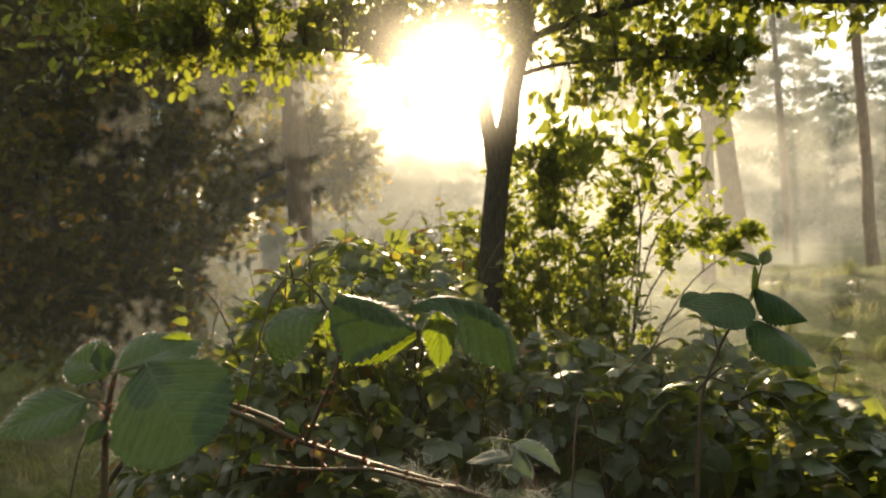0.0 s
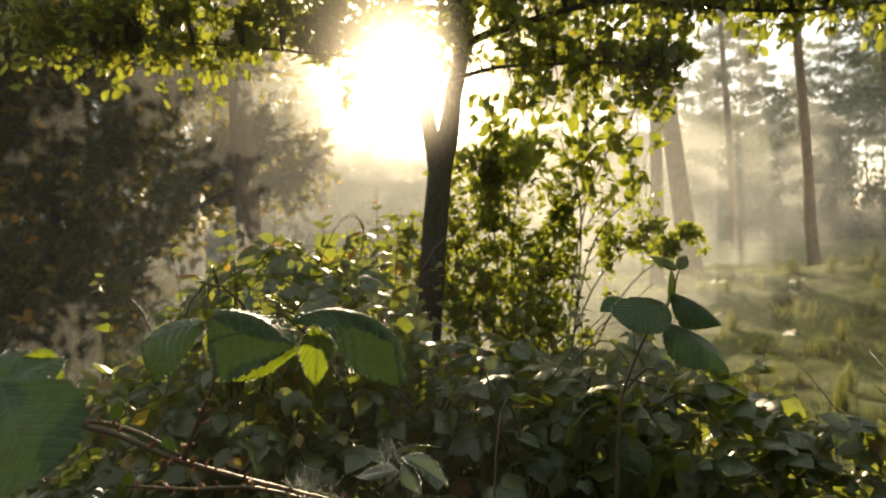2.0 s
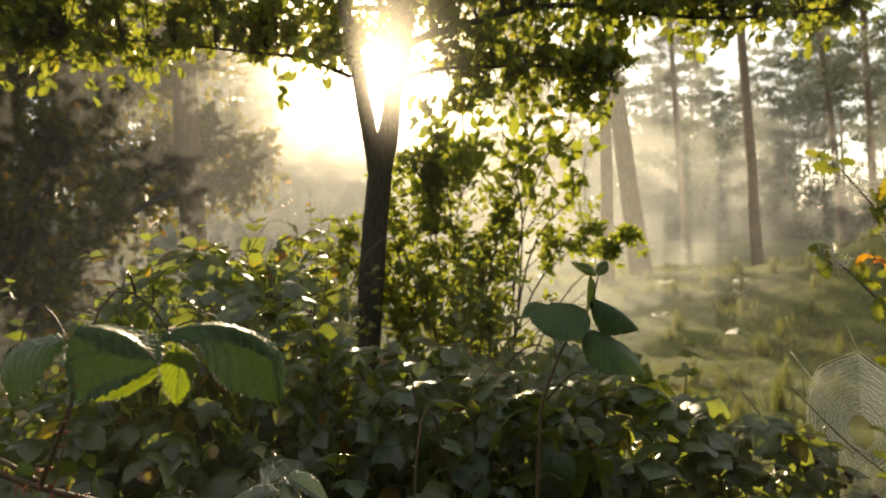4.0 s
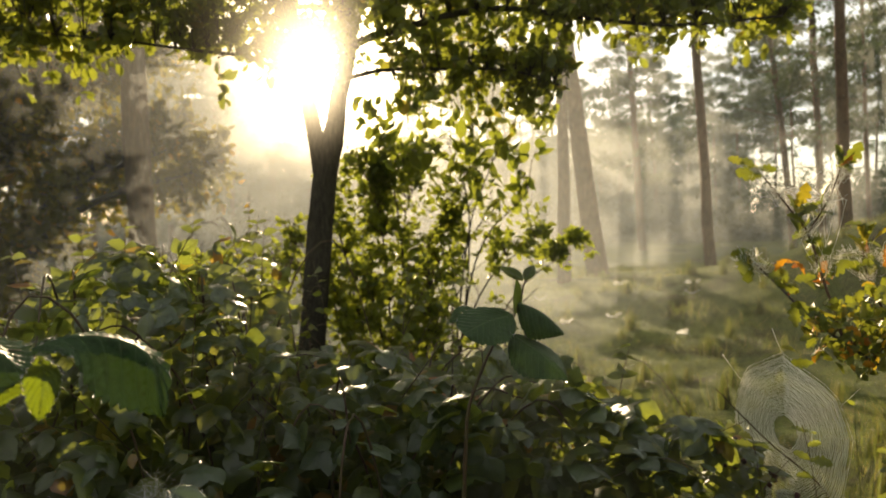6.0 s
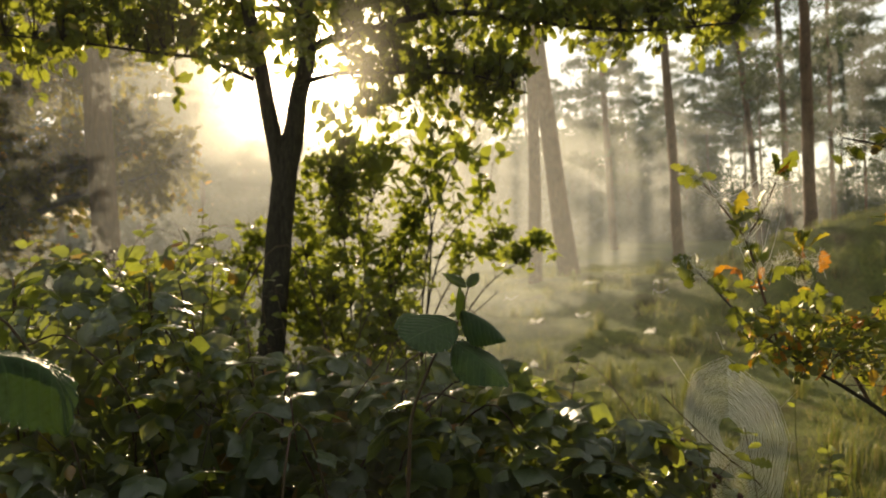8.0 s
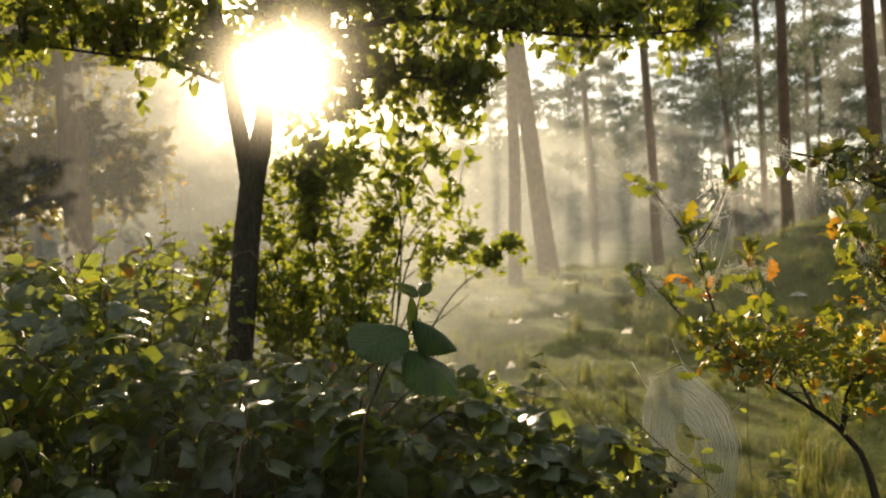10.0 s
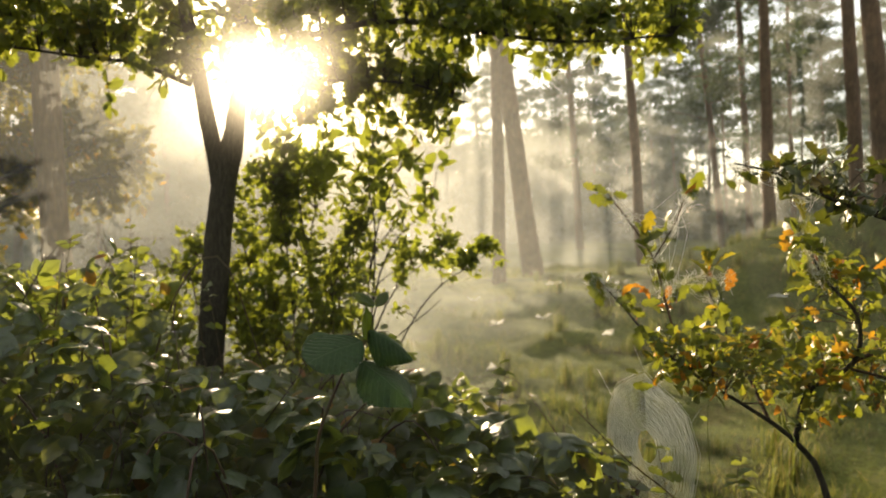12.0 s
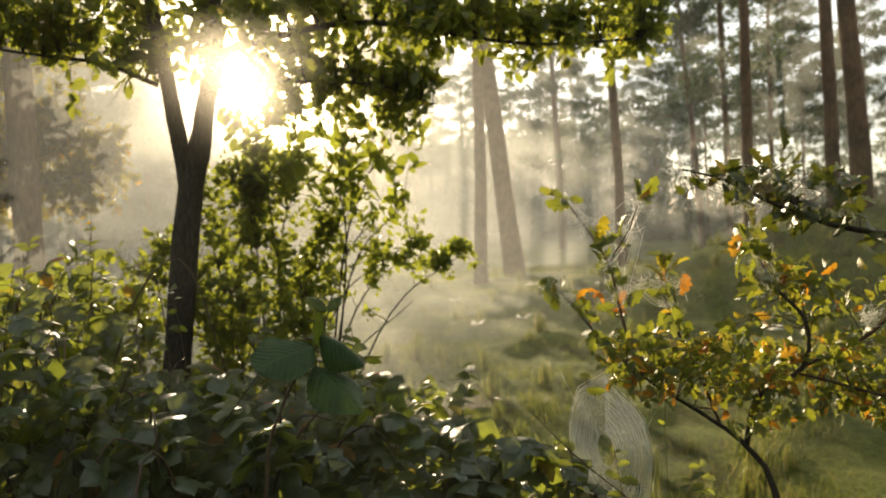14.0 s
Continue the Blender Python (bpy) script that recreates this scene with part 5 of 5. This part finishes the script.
# ---- the oak sapling ----
def oak_sapling():
    rng = np.random.default_rng(31)
    base = np.array([1.62, 1.32, ground_at(1.62, 1.32)])
    ob = thing("oak_sapling", base, "young oak with green, yellow and rusty orange leaves", "sapling")
    lines = [
        [base - (0, 0, 0.05), (1.60, 1.31, 0.2), (1.534, 1.3, 0.565), (1.467, 1.3, 0.676), (1.382, 1.32, 0.744), (1.299, 1.35, 0.80), (1.225, 1.40, 0.872), (1.187, 1.46, 0.94), (1.156, 1.50, 0.99)],
        [(1.467, 1.3, 0.676), (1.481, 1.28, 0.775), (1.558, 1.25, 0.837), (1.540, 1.22, 0.928), (1.475, 1.22, 0.998), (1.43, 1.23, 1.088)],
        [(1.27, 1.37, 0.83), (1.262, 1.42, 0.955), (1.255, 1.45, 1.036), (1.225, 1.50, 1.117), (1.19, 1.53, 1.18)],
        [(1.255, 1.45, 1.036), (1.30, 1.45, 1.103), (1.33, 1.45, 1.165)],
        [(1.558, 1.25, 0.837), (1.66, 1.2, 0.90), (1.75, 1.15, 1.02), (1.78, 1.12, 1.06)],
        [(1.545, 1.255, 0.825), (1.63, 1.2, 0.80), (1.74, 1.15, 0.765), (1.83, 1.1, 0.75)],
        [(1.42, 1.31, 0.715), (1.44, 1.42, 0.80), (1.40, 1.46, 0.92), (1.38, 1.46, 1.0)],
    ]
    radii = ([0.011, 0.008, 0.0046, 0.0028, 0.0021, 0.0012], [0.006, 0.004, 0.002], [0.003, 0.0024, 0.0014], [0.0024, 0.0014], [0.004, 0.002], [0.003, 0.0014], [0.004, 0.0016])
    stems = []
    for i, (pts, r) in enumerate(zip(lines, radii)):
        line = smooth_line(pts, 24)
        s = Soup()
        s.add(*tube(line, r, 8, 0.05, rng))
        part("stem" if i == 0 else "branch", s.mesh("branch", base), DARK_BARK if i < 2 else TWIG_BARK, ob)
        stems.append(line[9 if i == 0 else 0:])
    targets = []
    # the flat spray of leaves at mid height
    for _ in range(125):
        x = rng.uniform(1.20, 1.85)
        targets.append((x, rng.uniform(1.15, 1.5), 0.86 - 0.16 * (x - 1.22) + rng.normal(0, 0.045)))
    for _ in range(16):
        targets.append((rng.uniform(1.45, 1.62), rng.uniform(1.15, 1.3), rng.uniform(0.85, 1.05)))
    for _ in range(12):
        targets.append((rng.uniform(1.6, 1.85), rng.uniform(1.05, 1.25), rng.uniform(0.72, 1.08)))
    wood, pos, al, no, sz = twigs(rng, stems, np.array(targets), 0.015, 9, 0.030, 0.8, 0.0012, 0.35, 0.2)
    tagged(part("fine_branching", wood.mesh("fine_branching", base), TWIG_BARK, ob), kind="stuff")
    # leaves at the ends of the bare shoots
    tips = ((1.19, 1.53, 1.18), (1.33, 1.45, 1.165), (1.255, 1.45, 1.04), (1.156, 1.50, 0.99), (1.262, 1.42, 0.93), (1.43, 1.23, 1.09), (1.45, 1.22, 1.05), (1.38, 1.46, 1.0), (1.225, 1.40, 0.86), (1.26, 1.43, 1.0), (1.235, 1.45, 1.07), (1.285, 1.45, 1.075), (1.39, 1.46, 1.02), (1.40, 1.46, 0.96), (1.41, 1.22, 1.06), (1.46, 1.22, 1.0), (1.365, 1.40, 0.90))
    ep, ea, en, es = [], [], [], []
    for tip in tips:
        for _ in range(6):
            ep.append(np.array(tip) + rng.normal(0, 0.010, 3))
            ea.append(rng.normal(0, 0.7, 3) + np.array([0, 0, 0.5]))
            en.append(rng.normal(0, 0.6, 3) + np.array([0, -0.4, 0.4]))
            es.append(rng.uniform(0.030, 0.055))
    pos, al, no, sz = np.vstack([pos, ep]), np.vstack([al, ea]), np.vstack([no, en]), np.concatenate([sz, es])
    me, turned = tri_mesh("leaf", *OAK), tri_mesh("leaf", *OAK)
    fr = frames_for(al, no)
    count = len(pos)
    pick = rng.permutation(count)
    single, rest = pick[:300], pick[300:]
    for i in single:
        m = Matrix([[*(fr[i][r] * sz[i]), pos[i][r] - base[r]] for r in range(3)] + [[0, 0, 0, 1]])
        part("leaf", me, OAK_LEAF, ob, at=m)
    # the tuft of turned leaves on the bare shoot
    for _ in range(9):
        c = np.array([1.262, 1.445, 0.955]) + rng.normal(0, 1, 3) * np.array([0.030, 0.01, 0.012])
        k = frames_for(rng.normal(0, 0.7, (1, 3)) + np.array([[0, 0, 0.2]]), rng.normal(0, 0.5, (1, 3)) + np.array([[0, -0.6, 0.4]]))[0] * rng.uniform(0.022, 0.036)
        part("leaf", turned, TURNED_OAK, ob, "rusty orange oak leaf", Matrix([[*k[r], c[r] - base[r]] for r in range(3)] + [[0, 0, 0, 1]]))
    v, f = scatter(OAK, pos[rest], al[rest], no[rest], sz[rest])
    tagged(part("foliage", tri_mesh("foliage", v - base, f), OAK_LEAF, ob), kind="stuff")


oak_sapling()


def hanging_branch():
    """A low oak branch that reaches in over the sapling, from a stem beyond the view."""
    rng = np.random.default_rng(33)
    base = np.array([2.3, 0.95, ground_at(2.3, 0.95)])
    ob = thing("oak_sapling", base, "dark oak branch with web-bound green leaves darkened for shade", "sapling")
    trunk = smooth_line([base - (0, 0, 0.05), (2.28, 0.96, 0.4), (2.2, 1.0, 0.85), (2.05, 1.03, 1.0)], 14)
    line = smooth_line([(2.05, 1.03, 1.0), (1.82, 1.07, 1.04), (1.603, 1.1, 1.088), (1.505, 1.12, 1.110), (1.419, 1.14, 1.145), (1.335, 1.16, 1.19), (1.27, 1.18, 1.21)], 24)
    for pts, r in ((trunk, [0.02, 0.012]), (line, [0.010, 0.006, 0.003, 0.0015])):
        s = Soup()
        s.add(*tube(pts, r, 8, 0.05, rng))
        part("branch", s.mesh("branch", base), DARK_BARK, ob)
    targets = [(x, rng.uniform(1.02, 1.25), np.interp(x, [1.28, 1.42, 1.6, 2.05], [1.19, 1.16, 1.10, 1.02]) + rng.normal(0.01, 0.03)) for x in np.concatenate([rng.uniform(1.28, 1.56, 30), rng.uniform(1.56, 2.0, 16)])]
    wood, pos, al, no, sz = twigs(rng, [line], np.array(targets), 0.01, 6, 0.033, 0.9, 0.0014, 0.3, 0.3)
    tagged(part("fine_branching", wood.mesh("fine_branching", base), TWIG_BARK, ob), kind="stuff")
    # these leaves carry their shade as a darker colour
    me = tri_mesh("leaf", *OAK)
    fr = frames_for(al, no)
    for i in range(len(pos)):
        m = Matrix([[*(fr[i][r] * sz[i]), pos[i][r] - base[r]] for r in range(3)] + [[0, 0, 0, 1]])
        part("leaf", me, SHADED_OAK_LEAF, ob, at=m)


hanging_branch()


# ---- the orb web ----
def orb_web():
    rng = np.random.default_rng(41)
    hub = np.array([1.361, 1.715, 0.555])
    ob = thing("orb_web", hub, "pale dewy orb web hanging under the oak sapling", "spider web")
    ob.matrix_basis = Matrix.Translation(hub) @ Matrix.Rotation(radians(-84), 4, "Z")
    n = 40
    ang = np.linspace(0, 2 * math.pi, n, endpoint=False) + rng.normal(0, 0.02, n)
    # the corners at which the frame is moored: angle and reach from the hub
    corners = ((90, 0.190), (38, 0.205), (8, 0.215), (-32, 0.215), (-75, 0.225), (-118, 0.225), (-160, 0.205), (168, 0.200), (140, 0.195))
    ca = [radians(a) for a, _ in corners]
    cp = [np.array([r * math.cos(a), r * math.sin(a)]) for a, (_, r) in zip(ca, corners)]

    def rim(a):
        """How far the frame's straight sides lie from the hub in that direction."""
        d = np.array([math.cos(a), math.sin(a)])
        for p, q in zip(cp, cp[1:] + cp[:1]):
            m = np.array([d, p - q]).T
            if abs(np.linalg.det(m)) > 1e-9:
                k, u = np.linalg.solve(m, p)
                if k > 0 and -1e-6 <= u <= 1 + 1e-6:
                    return k
        return 0.2

    reach = {float(a): rim(a) for a in ang}

    def at(a, q):
        r = (reach[float(a)] if float(a) in reach else rim(a)) * q
        return np.array([math.cos(a) * r, 0.004 * math.sin(3 * a) * q, math.sin(a) * r])

    s = Soup()
    spiral = []
    turns = 32
    for k in range(turns * n):
        a = ang[k % n]
        q = 0.20 + 0.78 * (k / (turns * n))
        sag = 1 - 0.012 * (k % 2)
        spiral.append(at(a, q * sag) + rng.normal(0, 0.0006, 3))
    s.add(*tube(np.array(spiral), [0.0010], 3))
    part("spiral", s.mesh("spiral"), SILK, ob)
    for a in ang:
        s = Soup()
        s.add(*tube([at(a, 0.2), at(a, 0.5), at(a, 1.02)], [0.0003], 3))
        part("spoke", s.mesh("spoke"), SILK, ob)
    s = Soup()
    s.add(*tube(np.array([at(a, 1.0) for a in list(ang) + [ang[0]]]), [0.0005], 3))
    part("frame", s.mesh("frame"), SILK, ob)
    for end in ((0.0, -0.03, 0.25), (0.30, -0.06, 0.17), (-0.28, 0.02, 0.14), (0.33, 0.0, -0.24), (-0.28, 0.05, -0.28)):
        e = np.array(end)
        a = math.atan2(e[2], e[0])
        s = Soup()
        s.add(*tube([at(a, 1.0), e], [0.0004], 3))
        part("anchor_thread", s.mesh("anchor_thread"), SILK, ob)


orb_web()


def silk_tangle(points, count, seed, label="wisps of white silk spun about the shoot tips"):
    rng = np.random.default_rng(seed)
    p = np.array(points, float)
    c = p.mean(0)
    ob = thing("cobweb", c, label, "spider web")
    s = Soup()
    for _ in range(count * 4):
        a = p[rng.integers(len(p))]
        near = np.argsort(np.linalg.norm(p - a, axis=1))
        b = p[near[0 if rng.random() < 0.86 else rng.integers(1, min(3, len(p)))]] + rng.normal(0, 0.011, 3)
        a = a + rng.normal(0, 0.011, 3)
        s.add(*tube(smooth_line([a, (a + b) / 2 - (0, 0, 0.12 * np.linalg.norm(b - a)), b], 6), [0.00030 if c[1] > 1 else 0.00007], 3))
    part("threads", s.mesh("threads", c), SILK, ob)


silk_tangle([(1.19, 1.53, 1.17), (1.225, 1.50, 1.12), (1.255, 1.45, 1.04), (1.30, 1.45, 1.10), (1.33, 1.45, 1.16), (1.262, 1.42, 0.97)], 70, 1)
silk_tangle([(1.43, 1.23, 1.09), (1.475, 1.22, 1.0), (1.45, 1.22, 1.05), (1.44, 1.2, 1.02)], 50, 2)
silk_tangle([(1.156, 1.50, 0.99), (1.172, 1.48, 0.97), (1.145, 1.5, 0.985)], 30, 3)
silk_tangle([(1.38, 1.46, 1.0), (1.33, 1.45, 0.99), (1.43, 1.46, 0.985), (1.39, 1.46, 0.95)], 36, 4)
silk_tangle([(1.27, 1.18, 1.21), (1.335, 1.16, 1.19), (1.38, 1.15, 1.15), (1.36, 1.17, 1.2)], 40, 5)
silk_tangle([(1.78, 1.12, 1.06), (1.70, 1.17, 0.98), (1.66, 1.2, 0.93), (1.74, 1.15, 1.0)], 60, 6)
silk_tangle([(0.143, 0.78, 0.779), (0.068, 0.79, 0.80), (0.162, 0.8, 0.824), (0.19, 0.75, 0.79), (0.10, 0.77, 0.79)], 70, 7, "pale silk threads strung along the bramble cane")


# ---- smaller growth ----
def sprig(base, points, leaf_at, label, seed, leaf=BRAMBLE, template=BROAD, size=0.04, category="bramble", name="bramble_shoot", wood=CANE, thick=0.0024):
    """A thin shoot with leaves in pairs along its upper part."""
    rng = np.random.default_rng(seed)
    base = np.array(base, float)
    ob = thing(name, base, label, category)
    line = smooth_line([base - (0, 0, 0.03), *points], 26)
    s = Soup()
    s.add(*tube(line, [thick, thick * 0.8, thick * 0.35], 6, 0.03, rng))
    part("stem", s.mesh("stem", base), wood, ob)
    me = tri_mesh("leaf", *template)
    for q in np.linspace(leaf_at, 1.0, int((1 - leaf_at) * 18)) + rng.uniform(-0.05, 0.0, int((1 - leaf_at) * 18)):
        c = line[min(25, int(q * 25))]
        for side in ((-1, 1) if rng.random() < 0.45 else (rng.choice((-1, 1)),)):
            al = np.array([side * rng.uniform(0.5, 1), rng.normal(-0.2, 0.5), rng.uniform(-0.1, 0.6)])
            fr = frames_for(al[None], np.array([[rng.normal(0, 0.5), -0.3 + rng.normal(0, 0.4), 0.7]]))[0]
            k = size * rng.uniform(0.6, 1.2) * (1.1 - 0.4 * q)
            m = Matrix([[*(fr[r] * k), c[r] - base[r]] for r in range(3)] + [[0, 0, 0, 1]])
            part("leaf", me, leaf, ob, at=m)
    return ob


def rise(x, y, top, seed, lean=0.1):
    rng = np.random.default_rng(seed)
    g = ground_at(x, y)
    d = rng.normal(0, lean, 2)
    return (x, y, g), [(x + d[0] * 0.3, y + d[1] * 0.3, g + (top - g) * 0.5), (x + d[0] * 0.7, y + d[1] * 0.7, g + (top - g) * 0.85), (x + d[0], y + d[1], top)]


for k, (x, y, top) in enumerate(((-0.42, 1.98, 1.06), (-0.62, 2.1, 1.02), (-0.25, 2.25, 1.14), (-0.05, 2.3, 1.13), (0.03, 2.05, 1.10), (-0.72, 2.3, 0.86), (-0.12, 1.85, 1.06), (-0.5, 2.45, 1.10), (0.24, 2.2, 0.90), (0.42, 2.4, 0.95), (0.58, 2.1, 0.86), (0.80, 2.3, 0.84), (0.30, 2.6, 0.98), (0.95, 2.0, 0.74), (-0.80, 2.5, 0.74), (-0.32, 2.1, 1.12), (-0.92, 2.2, 0.62), (0.68, 2.55, 0.92))):
    sprig(*rise(x, y, top, 100 + k), 0.72, "bramble shoot rising above the thicket in sunlight", 200 + k, size=0.055)
sprig(*rise(-0.02, 2.4, 1.22, 130, 0.05), 0.75, "withered reddish spray above the brambles", 230, leaf=OAK_LEAF, size=0.035)

# seedlings and stems below the web
for k, (x, y, top) in enumerate(((1.29, 1.6, 0.60), (1.36, 1.5, 0.61), (1.46, 1.55, 0.58), (1.62, 1.6, 0.55))):
    sprig(*rise(x, y, top, 140 + k, 0.04), 0.70, "low seedling with bright green leaves", 240 + k, leaf=CROWN_LEAF, template=OAK, size=0.05, category="seedling", name="seedling", wood=TWIG_BARK, thick=0.0016)
sprig((1.50, 1.62, ground_at(1.5, 1.62)), [(1.49, 1.61, 0.2), (1.46, 1.6, 0.6), (1.475, 1.6, 0.76)], 0.78, "thin pale stem with small paired leaves", 251, leaf=SHRUB_LEAF, template=OVATE, size=0.026, category="seedling", name="seedling", wood=GRASS, thick=0.0014)
for k, (x, y, top) in enumerate(((1.72, 1.12, 0.86), (1.85, 1.2, 0.95))):
    sprig(*rise(x, y, top, 150 + k, 0.05), 0.7, "oak shoot with lobed green leaves", 260 + k, leaf=CROWN_LEAF, template=OAK, size=0.055, category="sapling", name="oak_sapling", wood=TWIG_BARK)


def dry_twig():
    base = np.array([1.50, 1.6, ground_at(1.5, 1.6)])
    ob = thing("dry_twig", base, "bare dry twig leaning before the orb web", "twig")
    line = smooth_line([base - (0, 0, 0.03), (1.46, 1.6, 0.25), (1.394, 1.6, 0.431), (1.246, 1.6, 0.571), (1.128, 1.6, 0.694)], 26)
    s = Soup()
    s.add(*tube(line, [0.0022, 0.0018, 0.001], 6, 0.05, np.random.default_rng(3)))
    part("stem", s.mesh("stem", base), TWIG_BARK, ob)
    for a, b in (((1.20, 1.6, 0.62), (1.13, 1.59, 0.60)), ((1.30, 1.6, 0.525), (1.22, 1.61, 0.44)), ((1.16, 1.6, 0.665), (1.155, 1.6, 0.72))):
        s = Soup()
        s.add(*tube(smooth_line([a, b], 5), [0.001, 0.0005], 5))
        part("side_twig", s.mesh("side_twig", base), TWIG_BARK, ob)


dry_twig()


def blackberries(at, count, seed):
    """A truss of ripe and reddish berries on thin stalks."""
    rng = np.random.default_rng(seed)
    at = np.array(at, float)
    foot = np.array([at[0] - 0.05, at[1] + 0.05, ground_at(at[0], at[1])])
    ob = thing("blackberry_truss", foot, "truss of dark ripe blackberries on thorny stalk", "berries")
    s = Soup()
    s.add(*tube(smooth_line([foot - (0, 0, 0.03), foot * 0.4 + at * 0.6 + (0.02, 0, 0.05), at], 16), [0.0024, 0.0014], 6))
    part("stalk", s.mesh("stalk", foot), CANE, ob)
    ball = bmesh.new()
    bmesh.ops.create_icosphere(ball, subdivisions=3, radius=1.0)
    beads = []
    for k in range(26):
        z = 1 - 2 * (k + 0.5) / 26
        q = math.sqrt(1 - z * z)
        beads.append(Vector((q * math.cos(k * 2.4), q * math.sin(k * 2.4), z)))
    for vert in ball.verts:
        gap = min((vert.co - b).length for b in beads)
        vert.co *= 0.80 + 0.28 * math.sqrt(max(0, 1 - (gap / 0.40) ** 2))
        vert.co.z *= 1.15
    me = bpy.data.meshes.new("berry")
    ball.to_mesh(me)
    ball.free()
    for _ in range(count):
        c = at + rng.normal(0, 1, 3) * np.array([0.035, 0.02, 0.022])
        s = Soup()
        s.add(*tube([at - (0, 0, 0.01), (at + c) / 2 + (0, 0, 0.006), c], [0.0009, 0.0006], 5))
        part("side_stalk", s.mesh("side_stalk", foot), CANE, ob)
        part("berry", me, BERRY, ob, at=Matrix.Translation(Vector(c - foot)) @ Matrix.Scale(rng.uniform(0.0055, 0.0085), 4))


blackberries((1.263, 1.78, 0.47), 8, 1)
blackberries((1.308, 1.72, 0.435), 6, 2)
blackberries((1.275, 1.70, 0.41), 5, 3)


def sheet_web(x, y, wide, seed):
    """A dewy sheet web slung low over the grass tips."""
    rng = np.random.default_rng(seed)
    z = ground_at(x, y) + 0.055
    v, f = [(0, 0, -0.02)], []
    n, rings = 18, 4
    for r in range(1, rings + 1):
        for k in range(n):
            a = 2 * math.pi * k / n
            q = wide * r / rings * (1 + 0.22 * math.sin(3 * a + seed) + rng.normal(0, 0.05))
            v.append((q * math.cos(a), 0.6 * q * math.sin(a), -0.02 + 0.05 * (r / rings) ** 2 * (0.6 + 0.6 * math.sin(2 * a + seed)) + rng.normal(0, 0.004)))
    for k in range(n):
        f.append((0, 1 + k, 1 + (k + 1) % n))
        for r in range(rings - 1):
            a, b = 1 + r * n + k, 1 + r * n + (k + 1) % n
            f += [(a, a + n, b + n), (a, b + n, b)]
    ob = thing("sheet_web", (x, y, z), "white dewy sheet web slung on grass tips", "spider web", "sheet webs on the meadow")
    part("sheet", tri_mesh("sheet", v, f), SHEET_SILK, ob)
    for k in range(6):
        a = k * 1.05
        s = Soup()
        s.add(*tube([(wide * math.cos(a), 0.6 * wide * math.sin(a), 0.02), (1.35 * wide * math.cos(a), 0.8 * wide * math.sin(a), -0.05)], [0.0004], 3))
        part("anchor_thread", s.mesh("anchor_thread"), SILK, ob)


for k, (x, y, wide) in enumerate(((3.95, 7.85, 0.07), (3.6, 9.2, 0.10), (4.9, 9.6, 0.11), (2.9, 9.0, 0.08), (4.3, 5.0, 0.06), (6.0, 7.2, 0.12), (6.6, 8.4, 0.13), (5.4, 10.6, 0.12), (3.0, 10.8, 0.10), (7.2, 7.6, 0.10), (4.6, 11.6, 0.13), (2.3, 7.0, 0.05))):
    sheet_web(x, y, wide, k)


# ---- tussocks on the meadow ----
def tussock(x, y, tall, blades, seed, straw):
    rng = np.random.default_rng(seed)
    t = np.linspace(0, 1, 5)
    w = np.array([0.5, 0.5, 0.4, 0.25, 0.0])
    curve = -0.55 * t ** 2.2
    tv = np.vstack([np.stack([-w[:4], t[:4], curve[:4]], 1), np.stack([w[:4], t[:4], curve[:4]], 1), [[0, 0.85, -0.55]]])
    tv[:, 0] *= 0.028
    tf = np.array([(0, 4, 5), (0, 5, 1), (1, 5, 6), (1, 6, 2), (2, 6, 7), (2, 7, 3), (3, 7, 8)])
    a = rng.uniform(0, 2 * math.pi, blades)
    r = np.abs(rng.normal(0, 0.05, blades))
    pos = np.stack([r * np.cos(a), r * np.sin(a), np.zeros(blades) - 0.02], 1)
    lean = rng.uniform(0.05, 0.75, blades)
    al = np.stack([lean * np.cos(a), lean * np.sin(a), np.ones(blades)], 1)
    no = np.stack([-np.cos(a), -np.sin(a), 0.4 * np.ones(blades)], 1)
    sz = tall * rng.uniform(0.5, 1.15, blades)
    me = tri_mesh("tussock", *scatter((tv, tf), pos, al, -no, sz))
    ob = part("grass_tussock", me, GRASS, at=Matrix.Translation((x, y, ground_at(x, y))))
    tagged(ob, "arching sunlit grass tussock" if not straw else "tall pale tussock of bent grass", "grass", "tussocks on the meadow", "stuff")


rng = np.random.default_rng(77)
for k in range(120):
    y = 3.2 + 9.5 * rng.random()
    x = rng.uniform(0.12, 0.95) * (y + 1.2) + rng.normal(0, 0.2)
    tussock(x, y, rng.uniform(0.13, 0.28), 110, 300 + k, k % 3 == 0)
